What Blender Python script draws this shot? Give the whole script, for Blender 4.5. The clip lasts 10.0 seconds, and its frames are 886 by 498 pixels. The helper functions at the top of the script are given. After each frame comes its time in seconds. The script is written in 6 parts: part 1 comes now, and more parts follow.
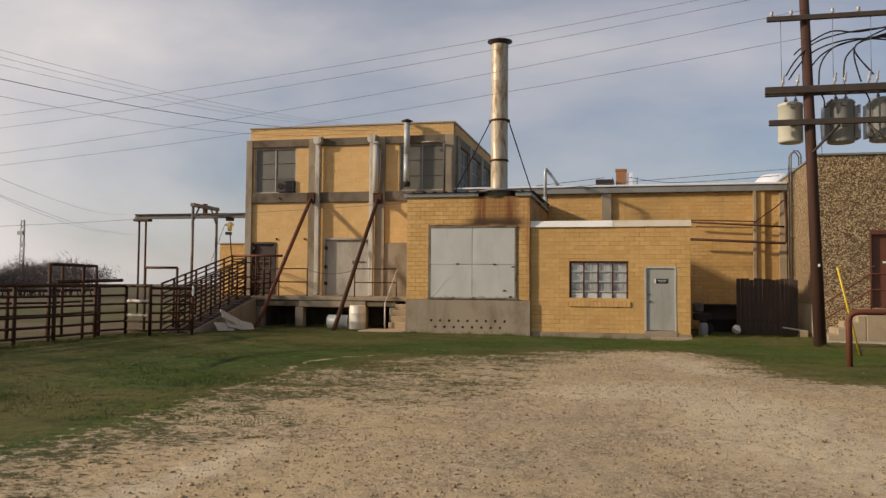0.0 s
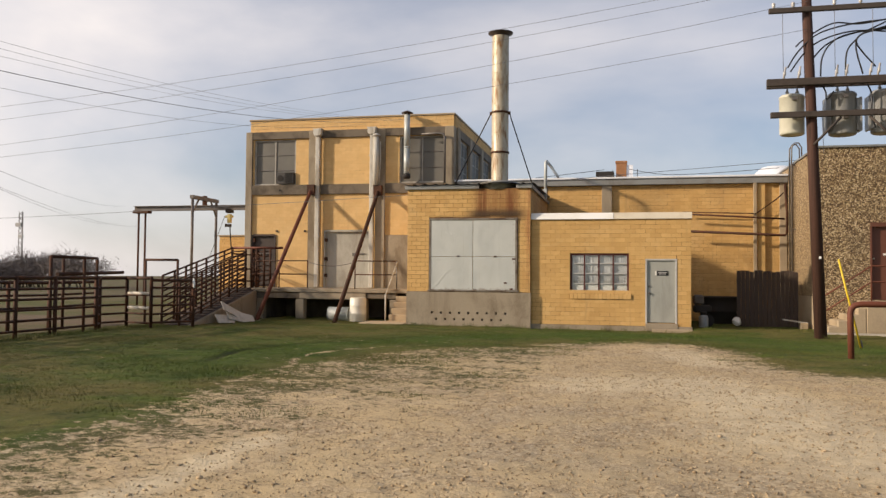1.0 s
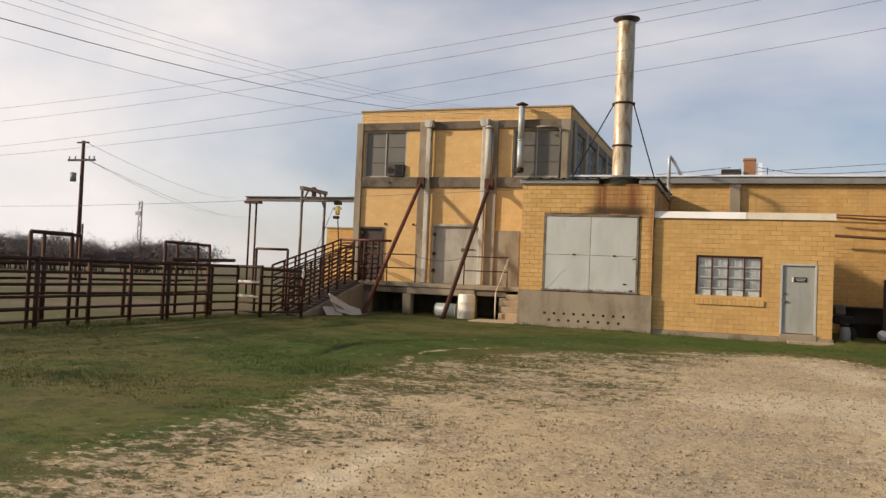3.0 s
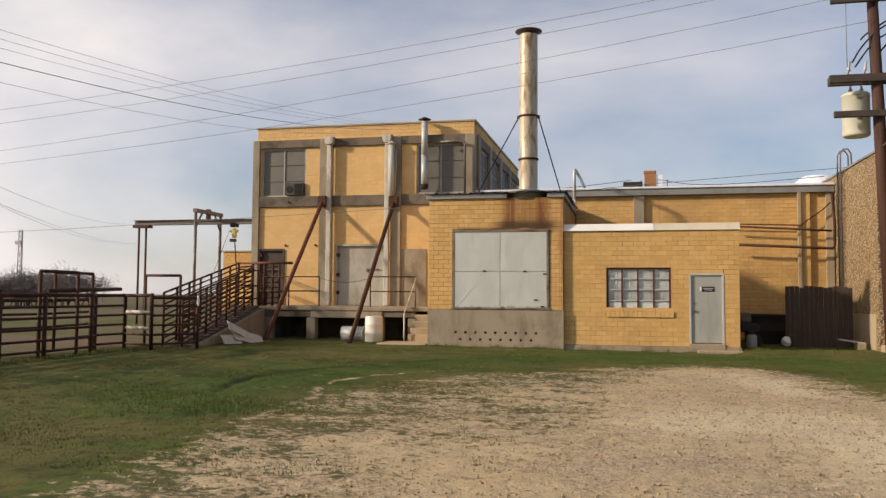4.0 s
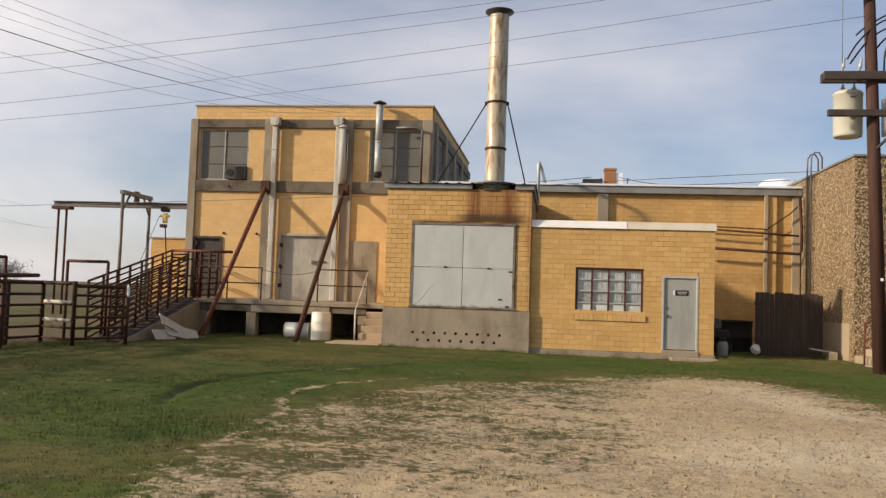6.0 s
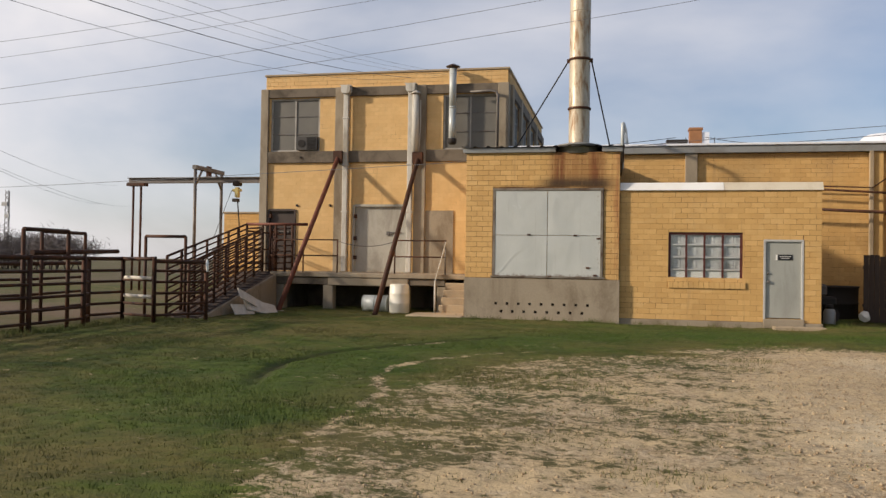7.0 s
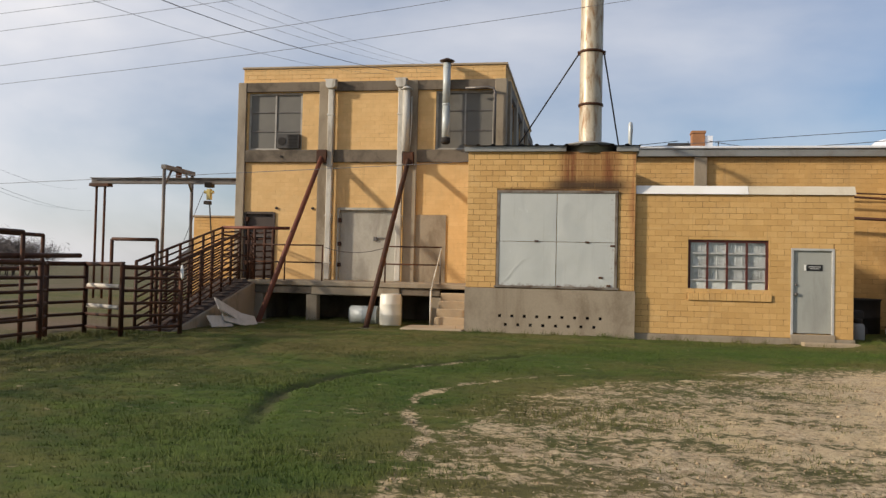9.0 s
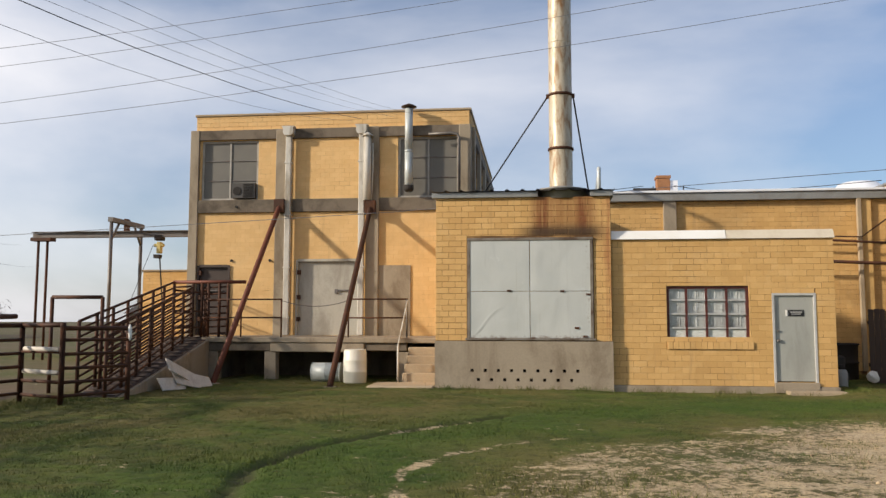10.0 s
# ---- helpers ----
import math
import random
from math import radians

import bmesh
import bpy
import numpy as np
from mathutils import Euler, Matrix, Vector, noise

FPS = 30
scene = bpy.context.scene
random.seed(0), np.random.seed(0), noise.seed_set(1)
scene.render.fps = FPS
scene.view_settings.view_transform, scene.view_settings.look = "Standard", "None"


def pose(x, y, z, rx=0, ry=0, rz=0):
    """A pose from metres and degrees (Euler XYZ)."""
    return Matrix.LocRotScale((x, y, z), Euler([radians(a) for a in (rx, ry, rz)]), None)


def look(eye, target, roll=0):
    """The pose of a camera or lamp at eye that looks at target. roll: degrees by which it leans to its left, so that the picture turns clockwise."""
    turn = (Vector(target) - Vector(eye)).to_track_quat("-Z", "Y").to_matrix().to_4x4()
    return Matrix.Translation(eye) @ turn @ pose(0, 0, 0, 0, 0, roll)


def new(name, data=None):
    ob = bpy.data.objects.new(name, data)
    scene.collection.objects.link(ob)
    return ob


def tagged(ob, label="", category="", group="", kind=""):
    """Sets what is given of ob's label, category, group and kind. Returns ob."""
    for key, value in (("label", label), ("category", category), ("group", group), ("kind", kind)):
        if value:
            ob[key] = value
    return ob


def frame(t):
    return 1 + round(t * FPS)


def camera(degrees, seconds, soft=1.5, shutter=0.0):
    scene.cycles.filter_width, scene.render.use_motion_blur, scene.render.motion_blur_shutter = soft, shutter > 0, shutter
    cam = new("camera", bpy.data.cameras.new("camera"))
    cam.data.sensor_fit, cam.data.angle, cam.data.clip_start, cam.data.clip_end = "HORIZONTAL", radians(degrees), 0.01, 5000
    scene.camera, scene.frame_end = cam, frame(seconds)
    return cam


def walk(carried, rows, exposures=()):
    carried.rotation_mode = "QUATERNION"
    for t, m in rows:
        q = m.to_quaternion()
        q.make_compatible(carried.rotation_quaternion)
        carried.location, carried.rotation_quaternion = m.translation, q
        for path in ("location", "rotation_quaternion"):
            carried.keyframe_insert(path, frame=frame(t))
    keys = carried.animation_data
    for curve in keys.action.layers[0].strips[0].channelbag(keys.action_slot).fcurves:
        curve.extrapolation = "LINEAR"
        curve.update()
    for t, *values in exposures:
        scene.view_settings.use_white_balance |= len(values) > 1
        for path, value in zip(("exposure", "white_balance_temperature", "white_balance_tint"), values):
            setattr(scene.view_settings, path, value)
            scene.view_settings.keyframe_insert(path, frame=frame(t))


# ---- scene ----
cam = camera(57.0, 10.0, 1.4)
PATH = [
    (0, (-0.522, -27.209, 1.437), (-0.965, -25.26, 1.528), 0.5),
    (0.1, (-0.619, -26.992, 1.473), (-1.055, -25.042, 1.561), 0.5),
    (0.2, (-1.097, -25.853, 1.654), (-1.496, -23.895, 1.735), 0.5),
    (0.3, (-1.552, -24.768, 1.826), (-1.916, -22.803, 1.901), 0.5),
    (0.4, (-1.671, -24.498, 1.87), (-2.027, -22.531, 1.942), 0.5),
    (0.5, (-1.679, -24.499, 1.871), (-2.034, -22.532, 1.941), 0.5),
    (0.6, (-1.574, -24.772, 1.829), (-1.938, -22.806, 1.899), 0.5),
    (0.7, (-1.135, -25.859, 1.659), (-1.532, -23.9, 1.731), 0.5),
    (0.8, (-0.751, -26.81, 1.51), (-1.177, -24.858, 1.584), 0.5),
    (0.9, (-0.635, -27.11, 1.464), (-1.071, -25.159, 1.537), 0.5),
    (1, (-0.598, -27.22, 1.448), (-1.037, -25.27, 1.519), 0.5),
    (1.5, (-0.655, -27.218, 1.392), (-1.153, -25.281, 1.38), 0.9),
    (2, (-0.766, -26.963, 1.323), (-1.332, -25.045, 1.275), 1.5),
    (2.5, (-0.993, -26.616, 1.362), (-1.697, -24.745, 1.344), 2.2),
    (2.7, (-1.153, -26.47, 1.381), (-1.85, -24.595, 1.41), 2.5),
    (3.8, (-1.654, -25.524, 1.407), (-2.173, -23.595, 1.505), 0.7),
    (4, (-1.791, -25.322, 1.404), (-2.232, -23.374, 1.519), 0.4),
    (4.5, (-2.066, -24.964, 1.426), (-2.314, -22.983, 1.541), 0.8),
    (5, (-2.267, -24.423, 1.371), (-2.505, -22.439, 1.444), 0.9),
    (5.2, (-2.391, -24.247, 1.336), (-2.617, -22.261, 1.399), 0.9),
    (6.3, (-3.312, -23.361, 1.448), (-3.61, -21.387, 1.565), 2.5),
    (6.5, (-3.432, -23.168, 1.422), (-3.773, -21.2, 1.526), 2.1),
    (7, (-3.762, -22.737, 1.388), (-4.18, -20.782, 1.421), 0.9),
    (7.5, (-4.125, -22.251, 1.418), (-4.635, -20.318, 1.477), 0.9),
    (8, (-4.506, -21.814, 1.382), (-4.99, -19.874, 1.441), 1.7),
    (8.5, (-4.745, -21.433, 1.38), (-5.15, -19.475, 1.401), 1.5),
    (9, (-5.016, -20.958, 1.369), (-5.352, -18.987, 1.424), 1.3),
    (9.5, (-5.267, -20.456, 1.394), (-5.477, -18.47, 1.508), 0.6),
    (10, (-5.519, -19.976, 1.438), (-5.744, -17.997, 1.616), 0.1),
]
EXPOSURES = ((0.0, -0.30, 6900, 15), (0.5, 0.10, 6900, 15), (1.0, 0.10, 6900, 15), (2.0, 0.09, 7000, 14), (2.5, 0.06, 6950, 14), (4.5, 0.03, 6850, 15), (5.0, 0.12, 6850, 15), (6.5, 0.02, 6600, 14), (8.0, -0.02, 6500, 13), (9.0, 0.02, 6420, 12), (10.0, 0.17, 6350, 12))
walk(cam, [(t, look(e, g, r)) for t, e, g, r in PATH], EXPOSURES)

# ---- light ----
SUN_WAY = Vector((2.3, 1.0, -0.95)).normalized()
sun = new("sun", bpy.data.lights.new("sun", "SUN"))
sun.data.energy, sun.data.angle, sun.data.color = 4.3, radians(2.6), (1.0, 0.885, 0.72)
sun.matrix_world = look((-30, -15, 30), Vector((-30, -15, 30)) + SUN_WAY)

world = bpy.data.worlds.new("sky")
scene.world = world
world.use_nodes = True
wt = world.node_tree
wt.nodes.clear()


def wnode(kind, **props):
    n = wt.nodes.new(kind)
    for k, v in props.items():
        n.inputs[k].default_value = v
    return n


sky = wt.nodes.new("ShaderNodeTexSky")
sky.sky_type, sky.sun_disc = "NISHITA", False
sky.sun_elevation = math.asin(-SUN_WAY.z)
sky.sun_rotation = math.atan2(-SUN_WAY.x, -SUN_WAY.y) % (2 * math.pi)
sky.air_density, sky.dust_density, sky.ozone_density = 1.0, 1.4, 4.0
coord = wt.nodes.new("ShaderNodeTexCoord")
stretch = wnode("ShaderNodeMapping", Location=(7.9, 3.1, 0.2), Scale=(1.0, 1.0, 2.4))
cloud = wnode("ShaderNodeTexNoise", Scale=1.35, Detail=7.0, Roughness=0.5, Distortion=0.25)
ramp = wt.nodes.new("ShaderNodeValToRGB")
ramp.color_ramp.elements[0].position, ramp.color_ramp.elements[1].position = 0.45, 0.78
ramp.color_ramp.elements[0].color = (0.12, 0.12, 0.12, 1)
mixer = wt.nodes.new("ShaderNodeMix")
mixer.data_type = "RGBA"
mixer.inputs[7].default_value = (7.3, 7.2, 7.2, 1)
ground_bg = wnode("ShaderNodeBackground", Strength=0.12)
wout = wt.nodes.new("ShaderNodeOutputWorld")
wt.links.new(coord.outputs["Generated"], stretch.inputs["Vector"])
wt.links.new(stretch.outputs[0], cloud.inputs["Vector"])
toward = wt.nodes.new("ShaderNodeVectorMath")
toward.operation = "DOT_PRODUCT"
toward.inputs[1].default_value = (-0.195, -0.03, 0.0)
hazy = wt.nodes.new("ShaderNodeMath")
wt.links.new(coord.outputs["Generated"], toward.inputs[0])
wt.links.new(cloud.outputs["Fac"], hazy.inputs[0])
wt.links.new(toward.outputs["Value"], hazy.inputs[1])
wt.links.new(hazy.outputs[0], ramp.inputs["Fac"])
wt.links.new(ramp.outputs["Color"], mixer.inputs[0])
wt.links.new(sky.outputs["Color"], mixer.inputs[6])
wt.links.new(mixer.outputs[2], ground_bg.inputs["Color"])
wt.links.new(ground_bg.outputs[0], wout.inputs["Surface"])


# ---- materials ----
def base_mat(name, rough=0.8, metal=0.0, spec=0.35):
    m = bpy.data.materials.new(name)
    m.use_nodes = True
    b = m.node_tree.nodes["Principled BSDF"]
    b.inputs["Roughness"].default_value, b.inputs["Metallic"].default_value = rough, metal
    b.inputs["Specular IOR Level"].default_value = spec
    return m, m.node_tree, b


def nd(t, kind, **props):
    n = t.nodes.new(kind)
    for k, v in props.items():
        n.inputs[k].default_value = v
    return n


def mixc(t, fac, a, b, mode="MIX"):
    n = t.nodes.new("ShaderNodeMix")
    n.data_type, n.blend_type = "RGBA", mode
    for sock, v in ((0, fac), (6, a), (7, b)):
        if isinstance(v, (float, int)):
            n.inputs[sock].default_value = v
        elif isinstance(v, tuple):
            n.inputs[sock].default_value = (*v[:3], 1)
        else:
            t.links.new(v, n.inputs[sock])
    return n.outputs[2]


def calc(t, op, a, b=0.0, c=None, clamp=False):
    n = t.nodes.new("ShaderNodeMath")
    n.operation, n.use_clamp = op, clamp
    for i, v in enumerate((a, b, c)):
        if v is None:
            continue
        if isinstance(v, (float, int)):
            n.inputs[i].default_value = v
        else:
            t.links.new(v, n.inputs[i])
    return n.outputs[0]


def ranged(t, v, lo, hi, a=0.0, b=1.0):
    n = nd(t, "ShaderNodeMapRange")
    n.interpolation_type = "SMOOTHSTEP"
    t.links.new(v, n.inputs[0])
    for i, x in enumerate((lo, hi, a, b)):
        n.inputs[i + 1].default_value = x
    return n.outputs[0]


def noise_of(t, scale, detail=4.0, rough=0.6, stretch_by=None, distortion=0.0):
    g = nd(t, "ShaderNodeNewGeometry")
    n = nd(t, "ShaderNodeTexNoise", Scale=scale, Detail=detail, Roughness=rough, Distortion=distortion)
    if stretch_by:
        mp = nd(t, "ShaderNodeMapping", Scale=stretch_by)
        t.links.new(g.outputs["Position"], mp.inputs["Vector"])
        t.links.new(mp.outputs[0], n.inputs["Vector"])
    else:
        t.links.new(g.outputs["Position"], n.inputs["Vector"])
    return n.outputs["Fac"]


def place_xyz(t):
    g, s = nd(t, "ShaderNodeNewGeometry"), nd(t, "ShaderNodeSeparateXYZ")
    t.links.new(g.outputs["Position"], s.inputs[0])
    return s.outputs


def bump(t, b, height, strength=0.3, distance=0.01):
    n = nd(t, "ShaderNodeBump", Strength=strength, Distance=distance)
    t.links.new(height, n.inputs["Height"])
    t.links.new(n.outputs[0], b.inputs["Normal"])


def worn(name, colour, stain, rough=0.8, metal=0.0, big=0.7, fine=22.0, amount=0.6, grain=0.18, streak=None, relief=0.25, spec=0.35):
    """A weathered surface: stains at one scale, grain at another."""
    m, t, b = base_mat(name, rough, metal, spec)
    large = noise_of(t, big, 5, 0.65, streak, 0.4)
    small = noise_of(t, fine, 4, 0.65)
    c = mixc(t, ranged(t, large, 0.42, 0.72, 0, amount), colour, stain)
    c = mixc(t, grain, c, mixc(t, small, (0.02, 0.02, 0.02), (1, 1, 1)), "OVERLAY")
    t.links.new(c, b.inputs["Base Color"])
    t.links.new(ranged(t, large, 0.3, 0.8, max(rough - 0.12, 0.05), min(rough + 0.1, 1)), b.inputs["Roughness"])
    bump(t, b, small, relief, 0.006)
    return m


def brick_mat(name, rust=False, dull=(0.585, 0.350, 0.122), fresh=(0.690, 0.430, 0.165), wear=1.0):
    """Yellow painted clay blocks; each block its own tone, with grime, and rust runs where a flue drips."""
    m, t, b = base_mat(name, 0.75, 0, 0.3)
    info, geo = nd(t, "ShaderNodeObjectInfo"), nd(t, "ShaderNodeNewGeometry")
    rnd = calc(t, "FRACT", calc(t, "ADD", info.outputs["Random"], geo.outputs["Random Per Island"]))
    c = mixc(t, rnd, dull, fresh)
    grime = noise_of(t, 0.55, 6, 0.65, (1, 1, 0.6), 0.5)
    c = mixc(t, ranged(t, grime, 0.48, 0.76, 0, 0.6 * wear), c, (0.36, 0.22, 0.085))
    faded = noise_of(t, 0.9, 5, 0.7, (1, 1, 1.6), 0.8)
    c = mixc(t, ranged(t, faded, 0.50, 0.70, 0, 0.45), c, (0.66, 0.45, 0.21))
    patchy = noise_of(t, 2.1, 5, 0.7)
    c = mixc(t, ranged(t, patchy, 0.35, 0.68, 0, 0.5 * wear), c, (0.56, 0.33, 0.115))
    drips = noise_of(t, 1.0, 5, 0.7, (5.0, 5.0, 0.35))
    c = mixc(t, ranged(t, drips, 0.55, 0.76, 0, 0.5 * wear), c, (0.33, 0.21, 0.10))
    if rust:
        x, y, z = place_xyz(t)
        near = calc(t, "ABSOLUTE", calc(t, "ADD", x, 4.85))
        side = calc(t, "MAXIMUM", ranged(t, calc(t, "ABSOLUTE", calc(t, "SUBTRACT", near, 0.48)), 0.0, 0.46, 1, 0), ranged(t, near, 0.2, 1.1, 0.6, 0))
        run = noise_of(t, 1.0, 6, 0.7, (7.0, 7.0, 0.5), 0.3)
        fall = ranged(t, calc(t, "ADD", z, calc(t, "MULTIPLY", run, 1.2)), 3.7, 4.5, 0, 1)
        k = calc(t, "MULTIPLY", side, fall, clamp=True)
        c = mixc(t, calc(t, "MULTIPLY", k, ranged(t, run, 0.3, 0.55, 0.45, 1.0)), c, mixc(t, run, (0.09, 0.035, 0.015), (0.32, 0.11, 0.035)))
        soot = calc(t, "MULTIPLY", ranged(t, near, 0.6, 1.3, 1, 0), ranged(t, calc(t, "ABSOLUTE", calc(t, "SUBTRACT", z, 3.60)), 0.02, 0.30, 1, 0))
        c = mixc(t, calc(t, "MULTIPLY", soot, 0.9), c, (0.05, 0.03, 0.018))
        edge = calc(t, "MULTIPLY", ranged(t, x, -4.1, -3.75, 0, 1), ranged(t, run, 0.4, 0.62, 0, 0.7))
        c = mixc(t, edge, c, (0.36, 0.13, 0.05))
    small = noise_of(t, 60, 3)
    c = mixc(t, 0.12, c, mixc(t, small, (0, 0, 0), (1, 1, 1)), "OVERLAY")
    t.links.new(c, b.inputs["Base Color"])
    bump(t, b, small, 0.25, 0.004)
    return m


BRICK, BRICK_RUST = brick_mat("yellow_block"), brick_mat("yellow_block_rusty", True)
BRICK_PALE = brick_mat("repainted_yellow_block", False, (0.690, 0.440, 0.185), (0.745, 0.490, 0.215), 0.6)


def joint_mat(name, paint, dirt, lo, hi):
    """Mortar joints: filled with wall paint in patches, open and dirty in others."""
    m, t, b = base_mat(name, 0.9, 0, 0.25)
    wide, close = noise_of(t, 0.75, 5, 0.65, (1, 1, 1.5), 0.6), noise_of(t, 5.0, 4, 0.7)
    k = ranged(t, calc(t, "ADD", wide, calc(t, "MULTIPLY", calc(t, "SUBTRACT", close, 0.5), 0.5)), lo, hi)
    t.links.new(mixc(t, k, paint, dirt), b.inputs["Base Color"])
    bump(t, b, close, 0.4, 0.006)
    return m


MORTAR = joint_mat("painted_mortar", (0.55, 0.335, 0.12), (0.17, 0.095, 0.04), 0.42, 0.62)
MORTAR_DARK = joint_mat("sooty_mortar", (0.36, 0.21, 0.08), (0.13, 0.07, 0.03), 0.32, 0.58)
MORTAR_PALE = joint_mat("overpainted_mortar", (0.66, 0.42, 0.17), (0.34, 0.21, 0.09), 0.50, 0.72)
RENDER_YELLOW = worn("yellow_painted_wall", (0.62, 0.39, 0.145), (0.42, 0.26, 0.10), 0.8, amount=0.5)
CONCRETE = worn("weathered_concrete", (0.33, 0.27, 0.19), (0.14, 0.10, 0.062), 0.9, big=0.9, amount=0.75, streak=(1, 1, 0.5))
# dark from stains on the beams, from painted under-deck shade on the dock's back wall
CONCRETE_DARK = worn("dark_concrete_stain_and_shade", (0.175, 0.14, 0.10), (0.06, 0.048, 0.036), 0.9, big=1.2, amount=0.8)
CONCRETE_TAN = worn("tan_concrete", (0.40, 0.31, 0.20), (0.24, 0.19, 0.13), 0.9, big=0.8)
PAINT_WHITE = worn("old_white_paint", (0.56, 0.53, 0.46), (0.30, 0.255, 0.19), 0.65, big=1.6, amount=0.95, streak=(2, 2, 0.4))
CAP_WHITE = worn("white_coping", (0.86, 0.84, 0.78), (0.7, 0.63, 0.5), 0.5, amount=0.4)
CAP_CREAM = worn("cream_coping", (0.66, 0.58, 0.44), (0.50, 0.41, 0.28), 0.55, big=1.2, amount=0.6)
ROOF_WHITE = worn("white_roof_coating", (0.82, 0.83, 0.85), (0.6, 0.6, 0.6), 0.5)
GALV = worn("galvanised_sheet", (0.52, 0.545, 0.52), (0.40, 0.42, 0.39), 0.45, 0.12, big=1.1, amount=0.8, grain=0.06, streak=(1.0, 1.0, 2.0), relief=0.08)


def sheet_mat():
    """Old galvanised sheet: cloudy zinc, rust along its lower edge and round the fixings."""
    m, t, b = base_mat("old_zinc_sheet", 0.42, 0.12, 0.4)
    x, y, z = place_xyz(t)
    large, fine = noise_of(t, 1.3, 5, 0.6, (1.2, 1, 0.8), 0.6), noise_of(t, 14, 5, 0.7)
    c = mixc(t, large, (0.46, 0.47, 0.425), (0.61, 0.615, 0.565))
    drop = noise_of(t, 1.0, 5, 0.7, (9, 9, 0.4))
    c = mixc(t, ranged(t, drop, 0.56, 0.75, 0, 0.3), c, (0.33, 0.31, 0.25))
    low = ranged(t, calc(t, "ADD", z, calc(t, "MULTIPLY", calc(t, "SUBTRACT", fine, 0.5), 0.35)), 1.02, 1.11, 1, 0)
    c = mixc(t, calc(t, "MULTIPLY", low, 0.7), c, (0.14, 0.07, 0.03))
    scuff = noise_of(t, 3.0, 6, 0.75, (1, 1, 0.6), 1.5)
    c = mixc(t, ranged(t, scuff, 0.58, 0.72, 0, 0.35), c, (0.70, 0.71, 0.67))
    c = mixc(t, calc(t, "MULTIPLY", ranged(t, x, -4.42, -4.2, 0, 1), ranged(t, fine, 0.56, 0.70, 0, 0.6)), c, (0.20, 0.12, 0.06))
    t.links.new(c, b.inputs["Base Color"])
    t.links.new(ranged(t, large, 0.3, 0.7, 0.34, 0.55), b.inputs["Roughness"])
    bump(t, b, large, 0.35, 0.03)
    return m


SHEET = sheet_mat()
GALV_PIPE = worn("galvanised_pipe", (0.52, 0.45, 0.33), (0.25, 0.13, 0.05), 0.5, 0.15, big=3.4, amount=1.0, streak=(2.0, 2.0, 0.6))
FASCIA = worn("grey_metal_fascia", (0.30, 0.30, 0.28), (0.16, 0.13, 0.10), 0.5, 0.3, amount=0.7)
SHUT_FRAME = worn("rusty_angle_iron", (0.22, 0.19, 0.15), (0.08, 0.045, 0.025), 0.6, 0.1, big=2.2, amount=0.95)
ROOF_DARK = worn("dark_corrugated_metal", (0.045, 0.04, 0.038), (0.09, 0.05, 0.03), 0.5, 0.4)
RUST = worn("rusty_steel", (0.058, 0.025, 0.013), (0.135, 0.050, 0.020), 0.75, 0.2, big=2.5, amount=0.8)
RUST_RED = worn("red_oxide_steel", (0.16, 0.050, 0.026), (0.08, 0.03, 0.02), 0.65, 0.1, big=2.0)
STEEL_GREY = worn("grey_steel", (0.16, 0.145, 0.13), (0.09, 0.06, 0.045), 0.55, 0.4, big=2.0)
DARK = worn("dark_recess", (0.035, 0.03, 0.026), (0.02, 0.018, 0.016), 0.95)
DOOR_GREY = worn("grey_door_paint", (0.37, 0.37, 0.325), (0.25, 0.245, 0.21), 0.5, big=1.5, amount=0.5, grain=0.06, streak=(2, 2, 0.5), relief=0.06)
FRAME_GREY = worn("grey_frame_paint", (0.50, 0.49, 0.46), (0.33, 0.31, 0.28), 0.5, big=2)
DOOR_BROWN = worn("brown_door_paint", (0.15, 0.058, 0.035), (0.10, 0.04, 0.025), 0.55, big=1.3)
DOOR_PALE = worn("pale_dirty_door", (0.43, 0.40, 0.33), (0.26, 0.235, 0.19), 0.7, big=0.9, amount=0.8, streak=(1.6, 1.6, 0.5))
DOOR_DARK = worn("dark_door_paint", (0.065, 0.046, 0.036), (0.035, 0.026, 0.02), 0.6, big=2)
SASH_GREY = worn("dull_steel_sash", (0.38, 0.355, 0.31), (0.20, 0.18, 0.15), 0.6, big=3)
SASH_RED = worn("red_oxide_sash", (0.105, 0.030, 0.022), (0.04, 0.016, 0.013), 0.5, big=4)
WOOD_DARK = worn("dark_fence_wood", (0.060, 0.040, 0.030), (0.10, 0.075, 0.06), 0.85, big=1.5, amount=0.7, streak=(6, 6, 0.5))
WOOD_GREY = worn("grey_board", (0.58, 0.53, 0.45), (0.38, 0.33, 0.26), 0.85, big=1.5, streak=(3, 3, 3))
POLE_WOOD = worn("creosoted_pole", (0.075, 0.034, 0.022), (0.035, 0.02, 0.015), 0.8, big=1.4, amount=0.8, streak=(9, 9, 0.4))
ARM_WOOD = worn("grey_crossarm", (0.070, 0.055, 0.045), (0.035, 0.027, 0.022), 0.85, big=2.5)
PLASTIC_WHITE = worn("white_plastic", (0.84, 0.80, 0.68), (0.68, 0.62, 0.5), 0.4, amount=0.5, grain=0.05, relief=0.05)
TRANSFORMER = worn("grey_transformer_paint", (0.30, 0.30, 0.285), (0.15, 0.14, 0.12), 0.4, amount=0.6, grain=0.06)
TRANSFORMER_PALE = worn("cream_transformer_paint", (0.58, 0.565, 0.46), (0.34, 0.32, 0.25), 0.4, amount=0.6, grain=0.06)
CABLE = worn("black_cable", (0.018, 0.018, 0.02), (0.03, 0.03, 0.03), 0.5)
